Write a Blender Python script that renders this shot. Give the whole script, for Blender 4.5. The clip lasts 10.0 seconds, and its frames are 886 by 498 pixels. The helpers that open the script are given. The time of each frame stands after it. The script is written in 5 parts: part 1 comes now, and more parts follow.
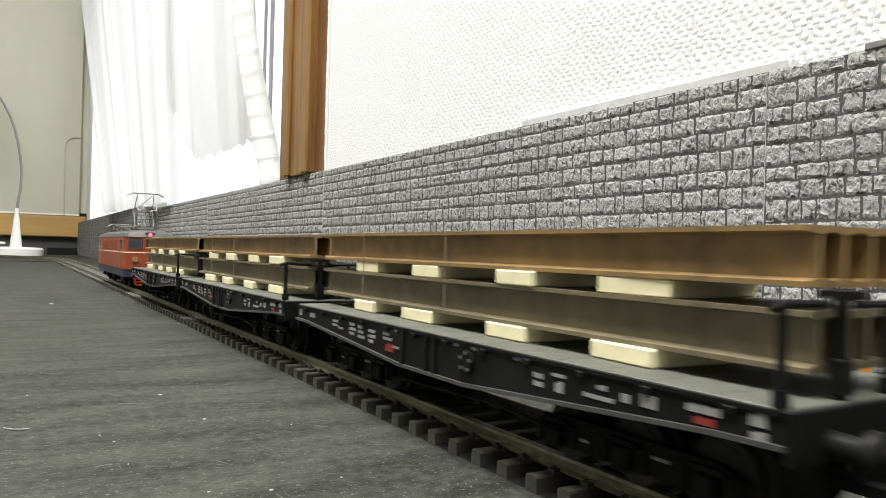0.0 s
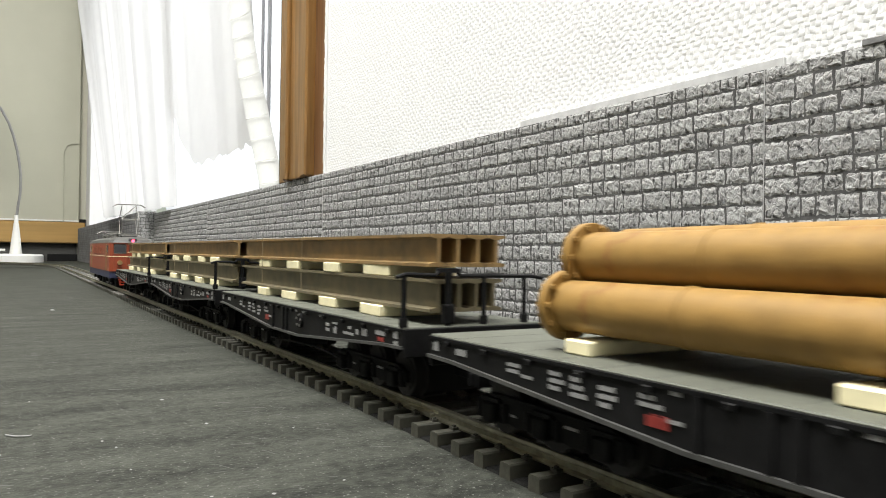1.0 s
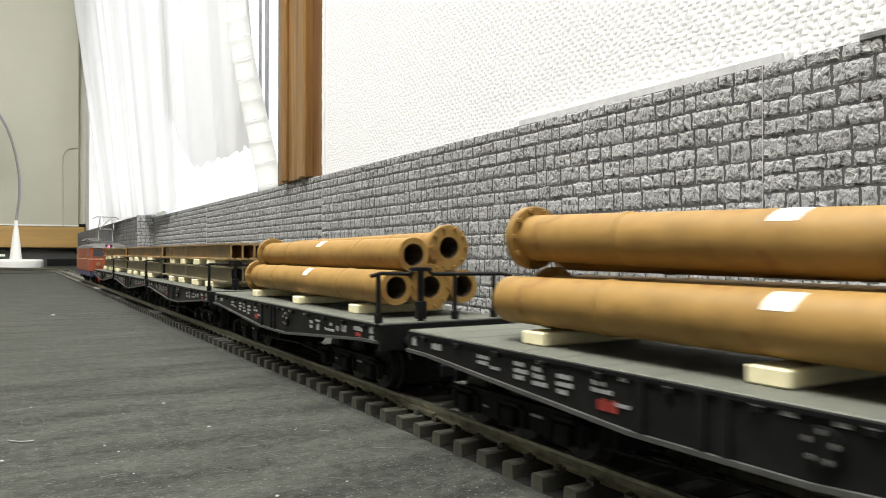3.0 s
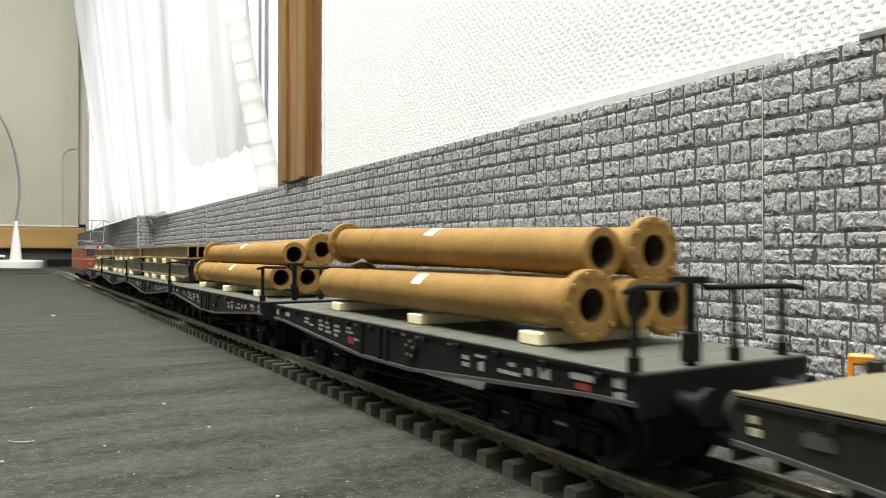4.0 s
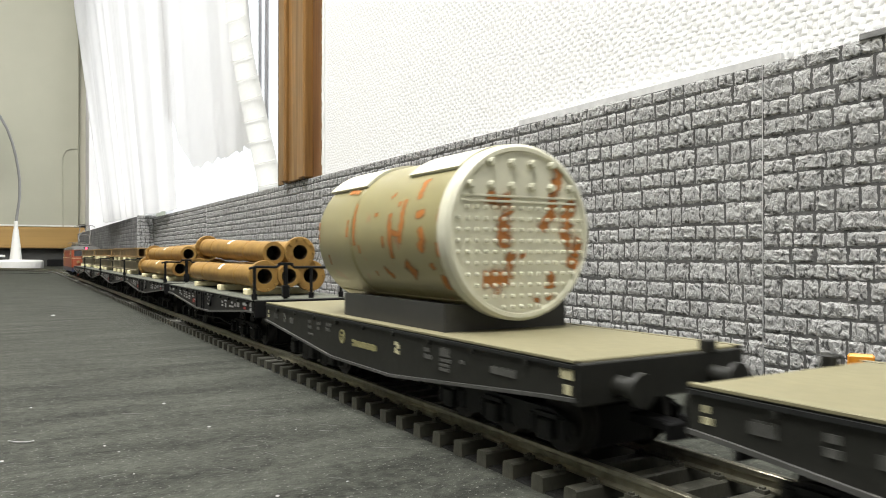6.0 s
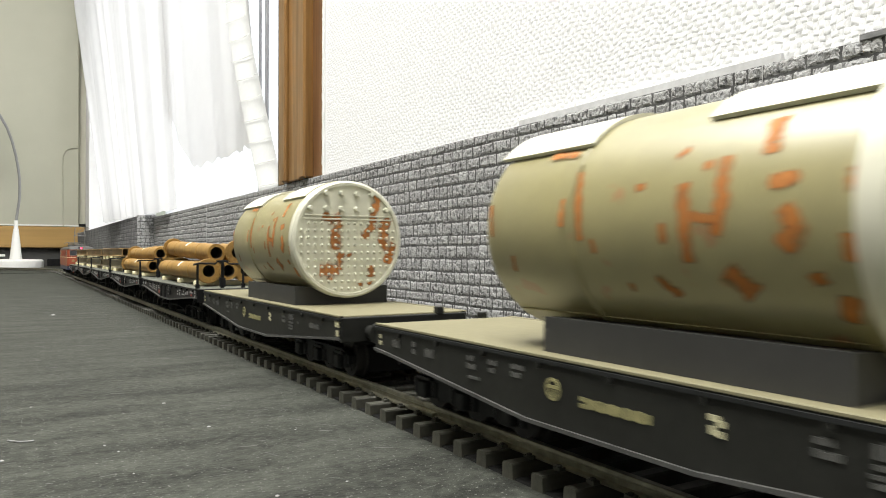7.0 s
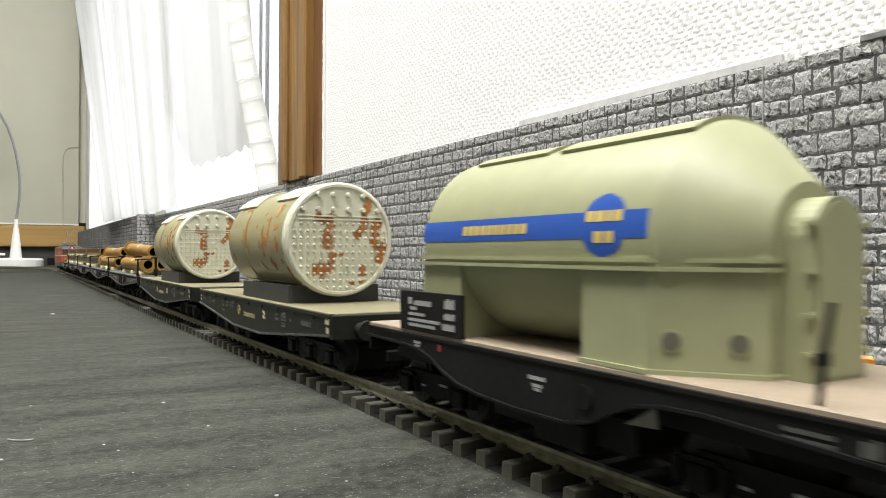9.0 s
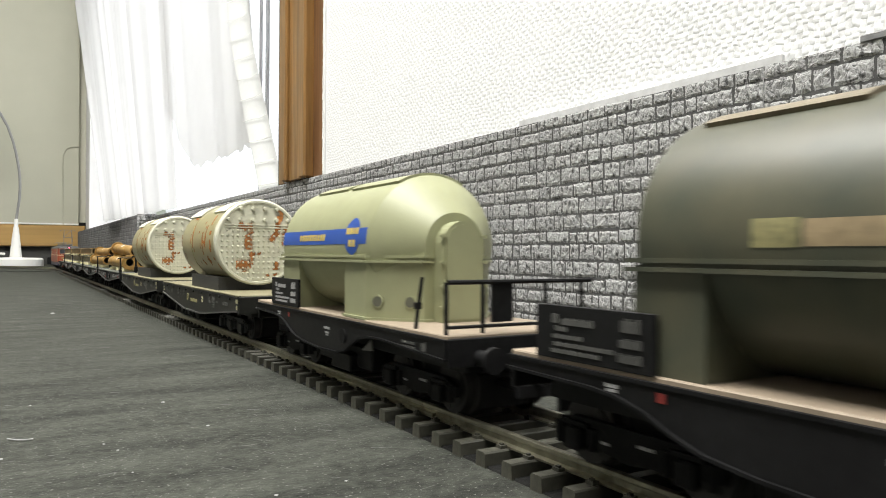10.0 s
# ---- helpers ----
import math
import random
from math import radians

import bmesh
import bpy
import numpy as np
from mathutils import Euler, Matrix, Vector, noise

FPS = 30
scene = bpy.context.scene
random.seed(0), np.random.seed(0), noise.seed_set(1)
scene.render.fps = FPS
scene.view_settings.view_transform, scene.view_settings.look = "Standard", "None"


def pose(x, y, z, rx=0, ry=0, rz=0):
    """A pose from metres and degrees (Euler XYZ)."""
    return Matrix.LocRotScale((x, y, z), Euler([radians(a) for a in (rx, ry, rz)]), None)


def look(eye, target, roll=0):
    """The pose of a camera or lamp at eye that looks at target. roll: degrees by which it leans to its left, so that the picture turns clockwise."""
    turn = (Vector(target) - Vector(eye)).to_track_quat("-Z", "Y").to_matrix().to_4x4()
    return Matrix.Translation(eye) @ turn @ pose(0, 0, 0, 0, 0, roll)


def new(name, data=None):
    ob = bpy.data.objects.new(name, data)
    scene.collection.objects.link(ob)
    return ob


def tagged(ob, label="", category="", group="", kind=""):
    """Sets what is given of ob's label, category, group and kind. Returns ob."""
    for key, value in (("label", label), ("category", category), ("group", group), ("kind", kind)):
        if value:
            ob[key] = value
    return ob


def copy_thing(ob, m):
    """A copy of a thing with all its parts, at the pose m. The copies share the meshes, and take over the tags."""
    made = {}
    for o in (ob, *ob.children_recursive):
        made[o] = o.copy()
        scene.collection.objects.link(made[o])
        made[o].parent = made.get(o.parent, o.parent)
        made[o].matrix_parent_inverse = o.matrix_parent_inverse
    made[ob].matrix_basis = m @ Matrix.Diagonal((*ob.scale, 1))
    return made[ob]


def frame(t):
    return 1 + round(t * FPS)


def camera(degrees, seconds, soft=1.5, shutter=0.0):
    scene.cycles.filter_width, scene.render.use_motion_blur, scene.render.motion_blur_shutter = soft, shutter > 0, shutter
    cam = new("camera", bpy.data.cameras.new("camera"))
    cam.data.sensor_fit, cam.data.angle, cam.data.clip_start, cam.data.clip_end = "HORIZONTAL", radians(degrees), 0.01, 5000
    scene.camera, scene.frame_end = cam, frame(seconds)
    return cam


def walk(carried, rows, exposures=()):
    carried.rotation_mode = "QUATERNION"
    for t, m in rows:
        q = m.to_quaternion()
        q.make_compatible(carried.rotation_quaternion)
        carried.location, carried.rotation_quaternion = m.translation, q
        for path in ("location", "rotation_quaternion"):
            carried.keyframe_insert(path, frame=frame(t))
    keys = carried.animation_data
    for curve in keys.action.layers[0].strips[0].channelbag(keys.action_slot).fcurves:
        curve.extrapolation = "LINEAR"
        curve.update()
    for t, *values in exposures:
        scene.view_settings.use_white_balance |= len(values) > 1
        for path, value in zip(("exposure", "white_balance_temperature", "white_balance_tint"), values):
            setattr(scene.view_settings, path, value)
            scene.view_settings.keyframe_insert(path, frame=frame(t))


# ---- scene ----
# One millimetre; model parts are drawn in millimetres and scaled when they are linked.
MM = 0.001
TAU = 2 * math.pi

# ---- camera ----
cam = camera(62.2, 10.0, soft=0.95, shutter=0.5)
EYE = Vector((0.0, 0.0, 0.0365))
YAW = math.atan(766 / 1300)
AIM = EYE + Vector((math.sin(YAW), math.cos(YAW), math.tan(radians(0.353))))
ROLL = ((0, 1.52), (0.5, 1.15), (1, 0.80), (1.5, 0.54), (2, 0.32), (2.5, 0.16), (3.3, 0.05), (4, 0.0), (5.5, 0.0),
        (7, 0.08), (8, 0.16), (9, 0.24), (10, 0.30))
DIP = {0: 0.002, 0.5: 0.0008}   # the view settles upwards at the start
walk(cam, [(t, look(EYE, AIM - Vector((0, 0, DIP.get(t, 0.0))), r)) for t, r in ROLL])

# ---- light ----
scene.view_settings.exposure = 0.0
world = bpy.data.worlds.new("daylight")
scene.world = world
world.use_nodes = True
wn = world.node_tree
sky = wn.nodes.new("ShaderNodeTexSky")
sky.sky_type, sky.sun_disc, sky.sun_elevation, sky.sun_rotation = "NISHITA", False, radians(35), radians(90)
wn.nodes["Background"].inputs["Strength"].default_value = 0.12
wn.links.new(sky.outputs[0], wn.nodes["Background"].inputs["Color"])


def area(name, eye, target, w, h, power, colour):
    lamp = bpy.data.lights.new(name, "AREA")
    lamp.shape, lamp.size, lamp.size_y, lamp.energy, lamp.color = "RECTANGLE", w, h, power, colour
    ob = new(name, lamp)
    ob.matrix_world = look(eye, target)
    return ob


area("ceiling_light", (-0.36, 0.2, 1.66), (-0.36, 0.2, 0), 0.75, 1.9, 92, (1.0, 0.985, 0.945))
area("window_light", (0.36, 1.4, 0.6), (-1, 1.4, 0.5), 1.5, 1.3, 2.0, (0.95, 0.98, 1.0))

# ---- materials ----


def material(name, base, rough=0.6, metal=0.0, vary=0.25, scale=200.0, bump=0.15, bump_scale=None, tint=None, specks=None,
             per_object=0.0, spec=0.5, lo=0.36, hi=0.64, stretch=None):
    """A surface with two scales of variation, in metres: broad stains and fine grain."""
    m = bpy.data.materials.new(name)
    m.use_nodes = True
    nt = m.node_tree
    n, l = nt.nodes, nt.links
    b = n["Principled BSDF"]
    b.inputs["Roughness"].default_value, b.inputs["Metallic"].default_value = rough, metal
    b.inputs["Specular IOR Level"].default_value = spec
    tc = n.new("ShaderNodeTexCoord")
    fine, broad = n.new("ShaderNodeTexNoise"), n.new("ShaderNodeTexNoise")
    for node, s, detail in ((fine, scale, 6), (broad, scale / 9, 3)):
        node.inputs["Scale"].default_value, node.inputs["Detail"].default_value = s, detail
        if stretch:
            grain = n.new("ShaderNodeMapping")
            grain.inputs["Scale"].default_value = stretch
            l.new(tc.outputs["Object"], grain.inputs["Vector"])
            l.new(grain.outputs["Vector"], node.inputs["Vector"])
        else:
            l.new(tc.outputs["Object"], node.inputs["Vector"])
    add = n.new("ShaderNodeMath")
    add.operation = "ADD"
    l.new(fine.outputs["Fac"], add.inputs[0]), l.new(broad.outputs["Fac"], add.inputs[1])
    ramp = n.new("ShaderNodeValToRGB")
    dark = [c * (1 - vary) for c in base]
    light = tint or [min(1, c * (1 + vary)) for c in base]
    half = n.new("ShaderNodeMath")
    half.operation = "MULTIPLY"
    half.inputs[1].default_value = 0.5
    l.new(add.outputs[0], half.inputs[0]), l.new(half.outputs[0], ramp.inputs["Fac"])
    ramp.color_ramp.elements[0].position, ramp.color_ramp.elements[1].position = lo, hi
    ramp.color_ramp.elements[0].color, ramp.color_ramp.elements[1].color = (*dark, 1), (*light, 1)
    colour = ramp.outputs["Color"]
    if specks:
        dots = n.new("ShaderNodeTexNoise")
        dots.inputs["Scale"].default_value, dots.inputs["Detail"].default_value = specks[0], 4
        l.new(tc.outputs["Object"], dots.inputs["Vector"])
        cut = n.new("ShaderNodeValToRGB")
        cut.color_ramp.elements[0].position, cut.color_ramp.elements[1].position = specks[1], specks[1] + 0.04
        l.new(dots.outputs["Fac"], cut.inputs["Fac"])
        mix = n.new("ShaderNodeMixRGB")
        mix.inputs["Color2"].default_value = (*specks[2], 1)
        l.new(cut.outputs["Color"], mix.inputs["Fac"]), l.new(colour, mix.inputs["Color1"])
        colour = mix.outputs["Color"]
    if per_object:
        info = n.new("ShaderNodeObjectInfo")
        geo = n.new("ShaderNodeNewGeometry")
        both = n.new("ShaderNodeMath")
        both.operation = "ADD"
        l.new(info.outputs["Random"], both.inputs[0]), l.new(geo.outputs["Random Per Island"], both.inputs[1])
        span = n.new("ShaderNodeMapRange")
        span.inputs["From Max"].default_value = 2.0
        span.inputs["To Min"].default_value, span.inputs["To Max"].default_value = 1 - per_object, 1 + per_object
        l.new(both.outputs[0], span.inputs["Value"])
        hsv = n.new("ShaderNodeHueSaturation")
        l.new(span.outputs[0], hsv.inputs["Value"]), l.new(colour, hsv.inputs["Color"])
        colour = hsv.outputs["Color"]
    l.new(colour, b.inputs["Base Color"])
    if bump:
        bn = n.new("ShaderNodeBump")
        bn.inputs["Strength"].default_value, bn.inputs["Distance"].default_value = bump, 0.0006
        src = fine
        if bump_scale:
            src = n.new("ShaderNodeTexNoise")
            src.inputs["Scale"].default_value, src.inputs["Detail"].default_value = bump_scale, 5
            l.new(tc.outputs["Object"], src.inputs["Vector"])
        l.new(src.outputs["Fac"], bn.inputs["Height"]), l.new(bn.outputs["Normal"], b.inputs["Normal"])
    return m


BOARD = material("board_felt", (0.037, 0.0395, 0.0325), 0.72, vary=0.5, scale=420, bump=0.6, bump_scale=1100, specks=(1500, 0.63, (0.14, 0.14, 0.13)), lo=0.38, hi=0.64, spec=0.14)
# the paint was rolled on in one direction
for k in [k for k in BOARD.node_tree.links if k.from_node.type == "TEX_COORD" and k.to_node.name == "Noise Texture.001"]:
    rolled = BOARD.node_tree.nodes.new("ShaderNodeMapping")
    rolled.inputs["Rotation"].default_value = (0, 0, radians(30))
    rolled.inputs["Scale"].default_value = (0.5, 2.2, 1)
    sock = k.to_socket
    BOARD.node_tree.links.new(BOARD.node_tree.nodes["Texture Coordinate"].outputs["Object"], rolled.inputs["Vector"])
    BOARD.node_tree.links.new(rolled.outputs["Vector"], sock)
PLASTER = material("matt_wall_paint", (0.48, 0.48, 0.455), 0.9, vary=0.03, scale=60, bump=0.3)
CEILING = material("white_ceiling", (0.8, 0.8, 0.78), 0.9, vary=0.04, scale=20, bump=0.1)
FLOOR = material("grey_floor", (0.14, 0.13, 0.12), 0.6, vary=0.1, scale=20, bump=0.05)
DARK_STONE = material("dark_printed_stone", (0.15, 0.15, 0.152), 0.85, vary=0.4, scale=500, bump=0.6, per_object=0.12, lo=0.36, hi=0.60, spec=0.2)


def place_node(m):
    q = m.node_tree.nodes.new("ShaderNodeNewGeometry")
    q.name = "Place"
    return q


STONE = material("printed_stone", (0.30, 0.30, 0.296), 0.8, vary=0.68, scale=520, bump=1.0, tint=(0.385, 0.385, 0.38), per_object=0.20, lo=0.385, hi=0.485, spec=0.25, stretch=(1, 1.25, 0.9))
STONE.node_tree.nodes["Noise Texture"].inputs["Distortion"].default_value = 1.1
for q in [k for k in STONE.node_tree.links if k.from_node.type == "TEX_COORD"]:   # so that no two stones share one pattern
    STONE.node_tree.links.new((STONE.node_tree.nodes["Place"] if "Place" in STONE.node_tree.nodes else place_node(STONE)).outputs["Position"], q.to_socket)
STONE.node_tree.nodes["Noise Texture.001"].inputs["Scale"].default_value = 420
STONE.node_tree.nodes["Bump"].inputs["Distance"].default_value = 0.0010
MORTAR = material("dark_mortar", (0.085, 0.085, 0.083), 0.9, vary=0.3, scale=600, bump=0.3)
WOOD = material("varnished_wood", (0.215, 0.112, 0.036), 0.25, vary=0.45, scale=260, bump=0.1, stretch=(1, 1, 0.05))
PALE_WOOD = material("pale_wood", (0.37, 0.225, 0.07), 0.45, vary=0.16, scale=90, bump=0.05, stretch=(0.06, 1, 1))
PANEL = material("cream_panel", (0.46, 0.45, 0.365), 0.6, vary=0.03, scale=20, bump=0.03)
LAMP_WHITE = material("white_lamp_paint", (0.75, 0.75, 0.72), 0.4, vary=0.03, scale=50, bump=0.02)
SLEEPER = material("sleeper_plastic", (0.052, 0.051, 0.039), 0.5, vary=0.3, scale=700, bump=0.25, per_object=0.12)
RAIL = material("nickel_rail", (0.33, 0.315, 0.24), 0.28, metal=0.9, vary=0.3, scale=500, bump=0.1)
BLACK = material("black_plastic", (0.0095, 0.0095, 0.0098), 0.5, vary=0.3, scale=600, bump=0.1, spec=0.14)
DECK = material("grey_deck", (0.088, 0.093, 0.073), 0.65, vary=0.12, scale=500, bump=0.15)
SAND = material("sand_deck", (0.172, 0.156, 0.088), 0.65, vary=0.08, scale=500, bump=0.12)
GREY = material("dark_grey_plastic", (0.0155, 0.0158, 0.0135), 0.5, vary=0.2, scale=500, bump=0.1, spec=0.25)
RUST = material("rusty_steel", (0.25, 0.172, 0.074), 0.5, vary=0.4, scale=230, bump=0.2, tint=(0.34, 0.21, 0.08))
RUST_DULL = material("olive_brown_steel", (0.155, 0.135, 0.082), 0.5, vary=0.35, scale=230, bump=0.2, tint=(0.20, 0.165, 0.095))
PIPE = material("ochre_pipe", (0.275, 0.160, 0.043), 0.58, vary=0.18, scale=330, bump=0.2, spec=0.3, specks=(150, 0.62, (0.225, 0.115, 0.03)))
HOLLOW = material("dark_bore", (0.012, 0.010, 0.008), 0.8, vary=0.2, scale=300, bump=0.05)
TIMBER = material("pale_timber", (0.84, 0.77, 0.50), 0.7, vary=0.10, scale=400, bump=0.12, per_object=0.06)
BOILER = material("cream_boiler", (0.27, 0.240, 0.104), 0.38, vary=0.08, scale=260, bump=0.08, specks=(170, 0.66, (0.29, 0.16, 0.06)), spec=0.9)
TANK = material("pale_green_tank", (0.276, 0.284, 0.162), 0.48, vary=0.05, scale=250, bump=0.05)
DARK_TANK = material("dirty_grey_tank", (0.056, 0.064, 0.044), 0.45, vary=0.2, scale=110, bump=0.1, tint=(0.098, 0.090, 0.054), hi=0.70)
TAN_COVER = material("dusty_tan_cover", (0.17, 0.14, 0.09), 0.55, vary=0.2, scale=300, bump=0.1)
PINK = material("pinkish_deck", (0.25, 0.20, 0.145), 0.65, vary=0.1, scale=500, bump=0.1)
ORANGE = material("orange_paint", (0.27, 0.055, 0.022), 0.45, vary=0.08, scale=300, bump=0.05)
ROOF = material("grey_roof", (0.062, 0.060, 0.055), 0.6, vary=0.12, scale=300, bump=0.08)
BLUE = material("blue_stripe", (0.014, 0.070, 0.34), 0.45, vary=0.06, scale=300, bump=0.02)
WHITE = material("white_print", (0.29, 0.29, 0.285), 0.6, vary=0.1, scale=900, bump=0.02)
YELLOW = material("yellow_print", (0.50, 0.38, 0.09), 0.6, vary=0.1, scale=900, bump=0.02)
RED = material("red_print", (0.24, 0.028, 0.022), 0.5, vary=0.1, scale=900, bump=0.02)
NAVY = material("blue_grey_underframe", (0.03, 0.035, 0.08), 0.5, vary=0.15, scale=400, bump=0.05)
GLASS = material("dark_cab_glass", (0.045, 0.045, 0.05), 0.12, vary=0.1, scale=200, bump=0)


def glow(name, colour, strength):
    m = bpy.data.materials.new(name)
    m.use_nodes = True
    b = m.node_tree.nodes["Principled BSDF"]
    b.inputs["Base Color"].default_value = (*colour, 1)
    b.inputs["Emission Color"].default_value = (*colour, 1)
    b.inputs["Emission Strength"].default_value = strength
    return m


RED_LIGHT = glow("red_tail_light", (1.0, 0.05, 0.10), 6.0)
OUTSIDE = glow("bright_outdoors", (0.99, 0.995, 1.0), 0.95)

WHITE_PAINT = material("white_wall_paint", (0.80, 0.80, 0.78), 0.8, vary=0.03, scale=100, bump=0.05)
WOOD_DARK = material("dark_varnished_wood", (0.13, 0.062, 0.025), 0.3, vary=0.5, scale=260, bump=0.15, stretch=(1, 1, 0.06))
ALU = material("grey_metal_strip", (0.35, 0.35, 0.36), 0.4, metal=0.6, vary=0.1, scale=100, bump=0.02)
LEDGE_SHADE = material("dark_wall_base", (0.055, 0.055, 0.05), 0.7, vary=0.15, scale=40, bump=0.1)
CREAM = material("cream_board", (0.40, 0.397, 0.312), 0.55, vary=0.03, scale=15, bump=0.03)
HEM = material("curtain_tape", (0.62, 0.63, 0.62), 0.85, vary=0.04, scale=300, bump=0.1)
NECK = material("grey_lamp_neck", (0.20, 0.20, 0.195), 0.5, vary=0.1, scale=200, bump=0.03)
SCRATCH = material("scratch_dust", (0.10, 0.10, 0.096), 0.9, vary=0.5, scale=900, bump=0)
SEAM = material("worn_card_seam", (0.40, 0.40, 0.40), 0.85, vary=0.4, scale=500, bump=0.1)
GREY_CARD = material("pale_grey_card", (0.60, 0.60, 0.60), 0.85, vary=0.12, scale=300, bump=0.1)
GREY_CARD2 = material("grey_card", (0.24, 0.24, 0.24), 0.85, vary=0.2, scale=400, bump=0.2)
RUST_MARK = material("orange_rust", (0.42, 0.15, 0.026), 0.7, vary=0.25, scale=700, bump=0.2)
CABLE_ORANGE = material("orange_plastic", (0.75, 0.28, 0.02), 0.4, vary=0.08, scale=300, bump=0.03)
for m in (BOILER,):   # a coat of satin varnish
    m.node_tree.nodes["Principled BSDF"].inputs["Coat Weight"].default_value = 0.7
    m.node_tree.nodes["Principled BSDF"].inputs["Coat Roughness"].default_value = 0.42
rn, rl = RUST_MARK.node_tree.nodes, RUST_MARK.node_tree.links   # thins out raggedly towards the edge of each smear
worn, cut, cover = rn.new("ShaderNodeTexNoise"), rn.new("ShaderNodeMapRange"), rn.new("ShaderNodeAttribute")
cover.attribute_name = "cover"
worn.inputs["Scale"].default_value, worn.inputs["Detail"].default_value = 480, 6
both = rn.new("ShaderNodeMath")
both.operation = "MULTIPLY_ADD"
both.inputs[1].default_value = 0.9
rl.new(rn["Texture Coordinate"].outputs["Object"], worn.inputs["Vector"])
rl.new(cover.outputs["Fac"], both.inputs[0]), rl.new(worn.outputs["Fac"], both.inputs[2])
cut.inputs["From Min"].default_value, cut.inputs["From Max"].default_value, cut.inputs["To Max"].default_value = 0.92, 1.3, 0.82
rl.new(both.outputs[0], cut.inputs["Value"]), rl.new(cut.outputs[0], rn["Principled BSDF"].inputs["Alpha"])
PAPER = material("white_label", (0.75, 0.74, 0.70), 0.7, vary=0.05, scale=300, bump=0)


def sheer():
    """Thin white cloth: part of the light passes, part scatters through."""
    m = bpy.data.materials.new("sheer_cloth")
    m.use_nodes = True
    n, l = m.node_tree.nodes, m.node_tree.links
    out = n["Material Output"]
    n.remove(n["Principled BSDF"])
    diff, tra, clear = n.new("ShaderNodeBsdfDiffuse"), n.new("ShaderNodeBsdfTranslucent"), n.new("ShaderNodeBsdfTransparent")
    tc, weave = n.new("ShaderNodeTexCoord"), n.new("ShaderNodeTexNoise")
    weave.inputs["Scale"].default_value = 40
    l.new(tc.outputs["Object"], weave.inputs["Vector"])
    ramp = n.new("ShaderNodeValToRGB")
    ramp.color_ramp.elements[0].color, ramp.color_ramp.elements[1].color = (0.72, 0.72, 0.72, 1), (0.77, 0.77, 0.77, 1)
    l.new(weave.outputs["Fac"], ramp.inputs["Fac"])
    l.new(ramp.outputs["Color"], diff.inputs["Color"]), l.new(ramp.outputs["Color"], tra.inputs["Color"])
    a, b = n.new("ShaderNodeMixShader"), n.new("ShaderNodeMixShader")
    a.inputs["Fac"].default_value, b.inputs["Fac"].default_value = 0.50, 0.03
    l.new(diff.outputs[0], a.inputs[1]), l.new(tra.outputs[0], a.inputs[2])
    l.new(a.outputs[0], b.inputs[1]), l.new(clear.outputs[0], b.inputs[2])
    l.new(b.outputs[0], out.inputs["Surface"])
    return m


SHEER = sheer()
CLEAR = bpy.data.materials.new("window_glass")
CLEAR.use_nodes = True
CLEAR.node_tree.nodes["Principled BSDF"].inputs["Transmission Weight"].default_value = 1.0
CLEAR.node_tree.nodes["Principled BSDF"].inputs["Roughness"].default_value = 0.0
CLEAR.node_tree.nodes["Principled BSDF"].inputs["IOR"].default_value = 1.02


def woven():
    """Painted glass-fibre wall covering: a coarse plain weave, about 4 mm between the threads."""
    m = material("woven_wall", (0.88, 0.885, 0.885), 0.75, vary=0.02, scale=40, bump=0)
    n, l = m.node_tree.nodes, m.node_tree.links
    tc = n.new("ShaderNodeTexCoord")
    warp = n.new("ShaderNodeTexNoise")
    warp.inputs["Scale"].default_value, warp.inputs["Detail"].default_value = 130, 3
    l.new(tc.outputs["Object"], warp.inputs["Vector"])
    mixv = n.new("ShaderNodeMixRGB")
    mixv.blend_type = "LINEAR_LIGHT"
    mixv.inputs["Fac"].default_value = 0.0025
    l.new(tc.outputs["Object"], mixv.inputs["Color1"]), l.new(warp.outputs["Color"], mixv.inputs["Color2"])
    sep = n.new("ShaderNodeSeparateXYZ")
    l.new(mixv.outputs["Color"], sep.inputs[0])

    def op(kind, a, b=None):
        q = n.new("ShaderNodeMath")
        q.operation = kind
        for i, v in enumerate((a, b)):
            if v is None:
                continue
            if isinstance(v, (int, float)):
                q.inputs[i].default_value = v
            else:
                l.new(v, q.inputs[i])
        return q.outputs[0]
    P = math.pi / 0.0019
    y, z = op("MULTIPLY", sep.outputs["Y"], P), op("MULTIPLY", sep.outputs["Z"], P)
    sy, sz = op("SINE", y), op("SINE", z)
    over = op("GREATER_THAN", op("MULTIPLY", sy, sz), 0.0)
    hy, hz = op("ABSOLUTE", sy), op("ABSOLUTE", sz)
    h = op("ADD", op("MULTIPLY", over, op("POWER", hy, 0.6)), op("MULTIPLY", op("SUBTRACT", 1.0, over), op("POWER", hz, 0.6)))
    grain = n.new("ShaderNodeTexNoise")
    grain.inputs["Scale"].default_value, grain.inputs["Detail"].default_value = 260, 4
    l.new(tc.outputs["Object"], grain.inputs["Vector"])
    h = op("ADD", h, op("MULTIPLY", grain.outputs["Fac"], 1.9))
    bn = n.new("ShaderNodeBump")
    bn.inputs["Strength"].default_value, bn.inputs["Distance"].default_value = 0.31, 0.0006
    l.new(h, bn.inputs["Height"])
    l.new(bn.outputs["Normal"], n["Principled BSDF"].inputs["Normal"])
    return m


WEAVE = woven()

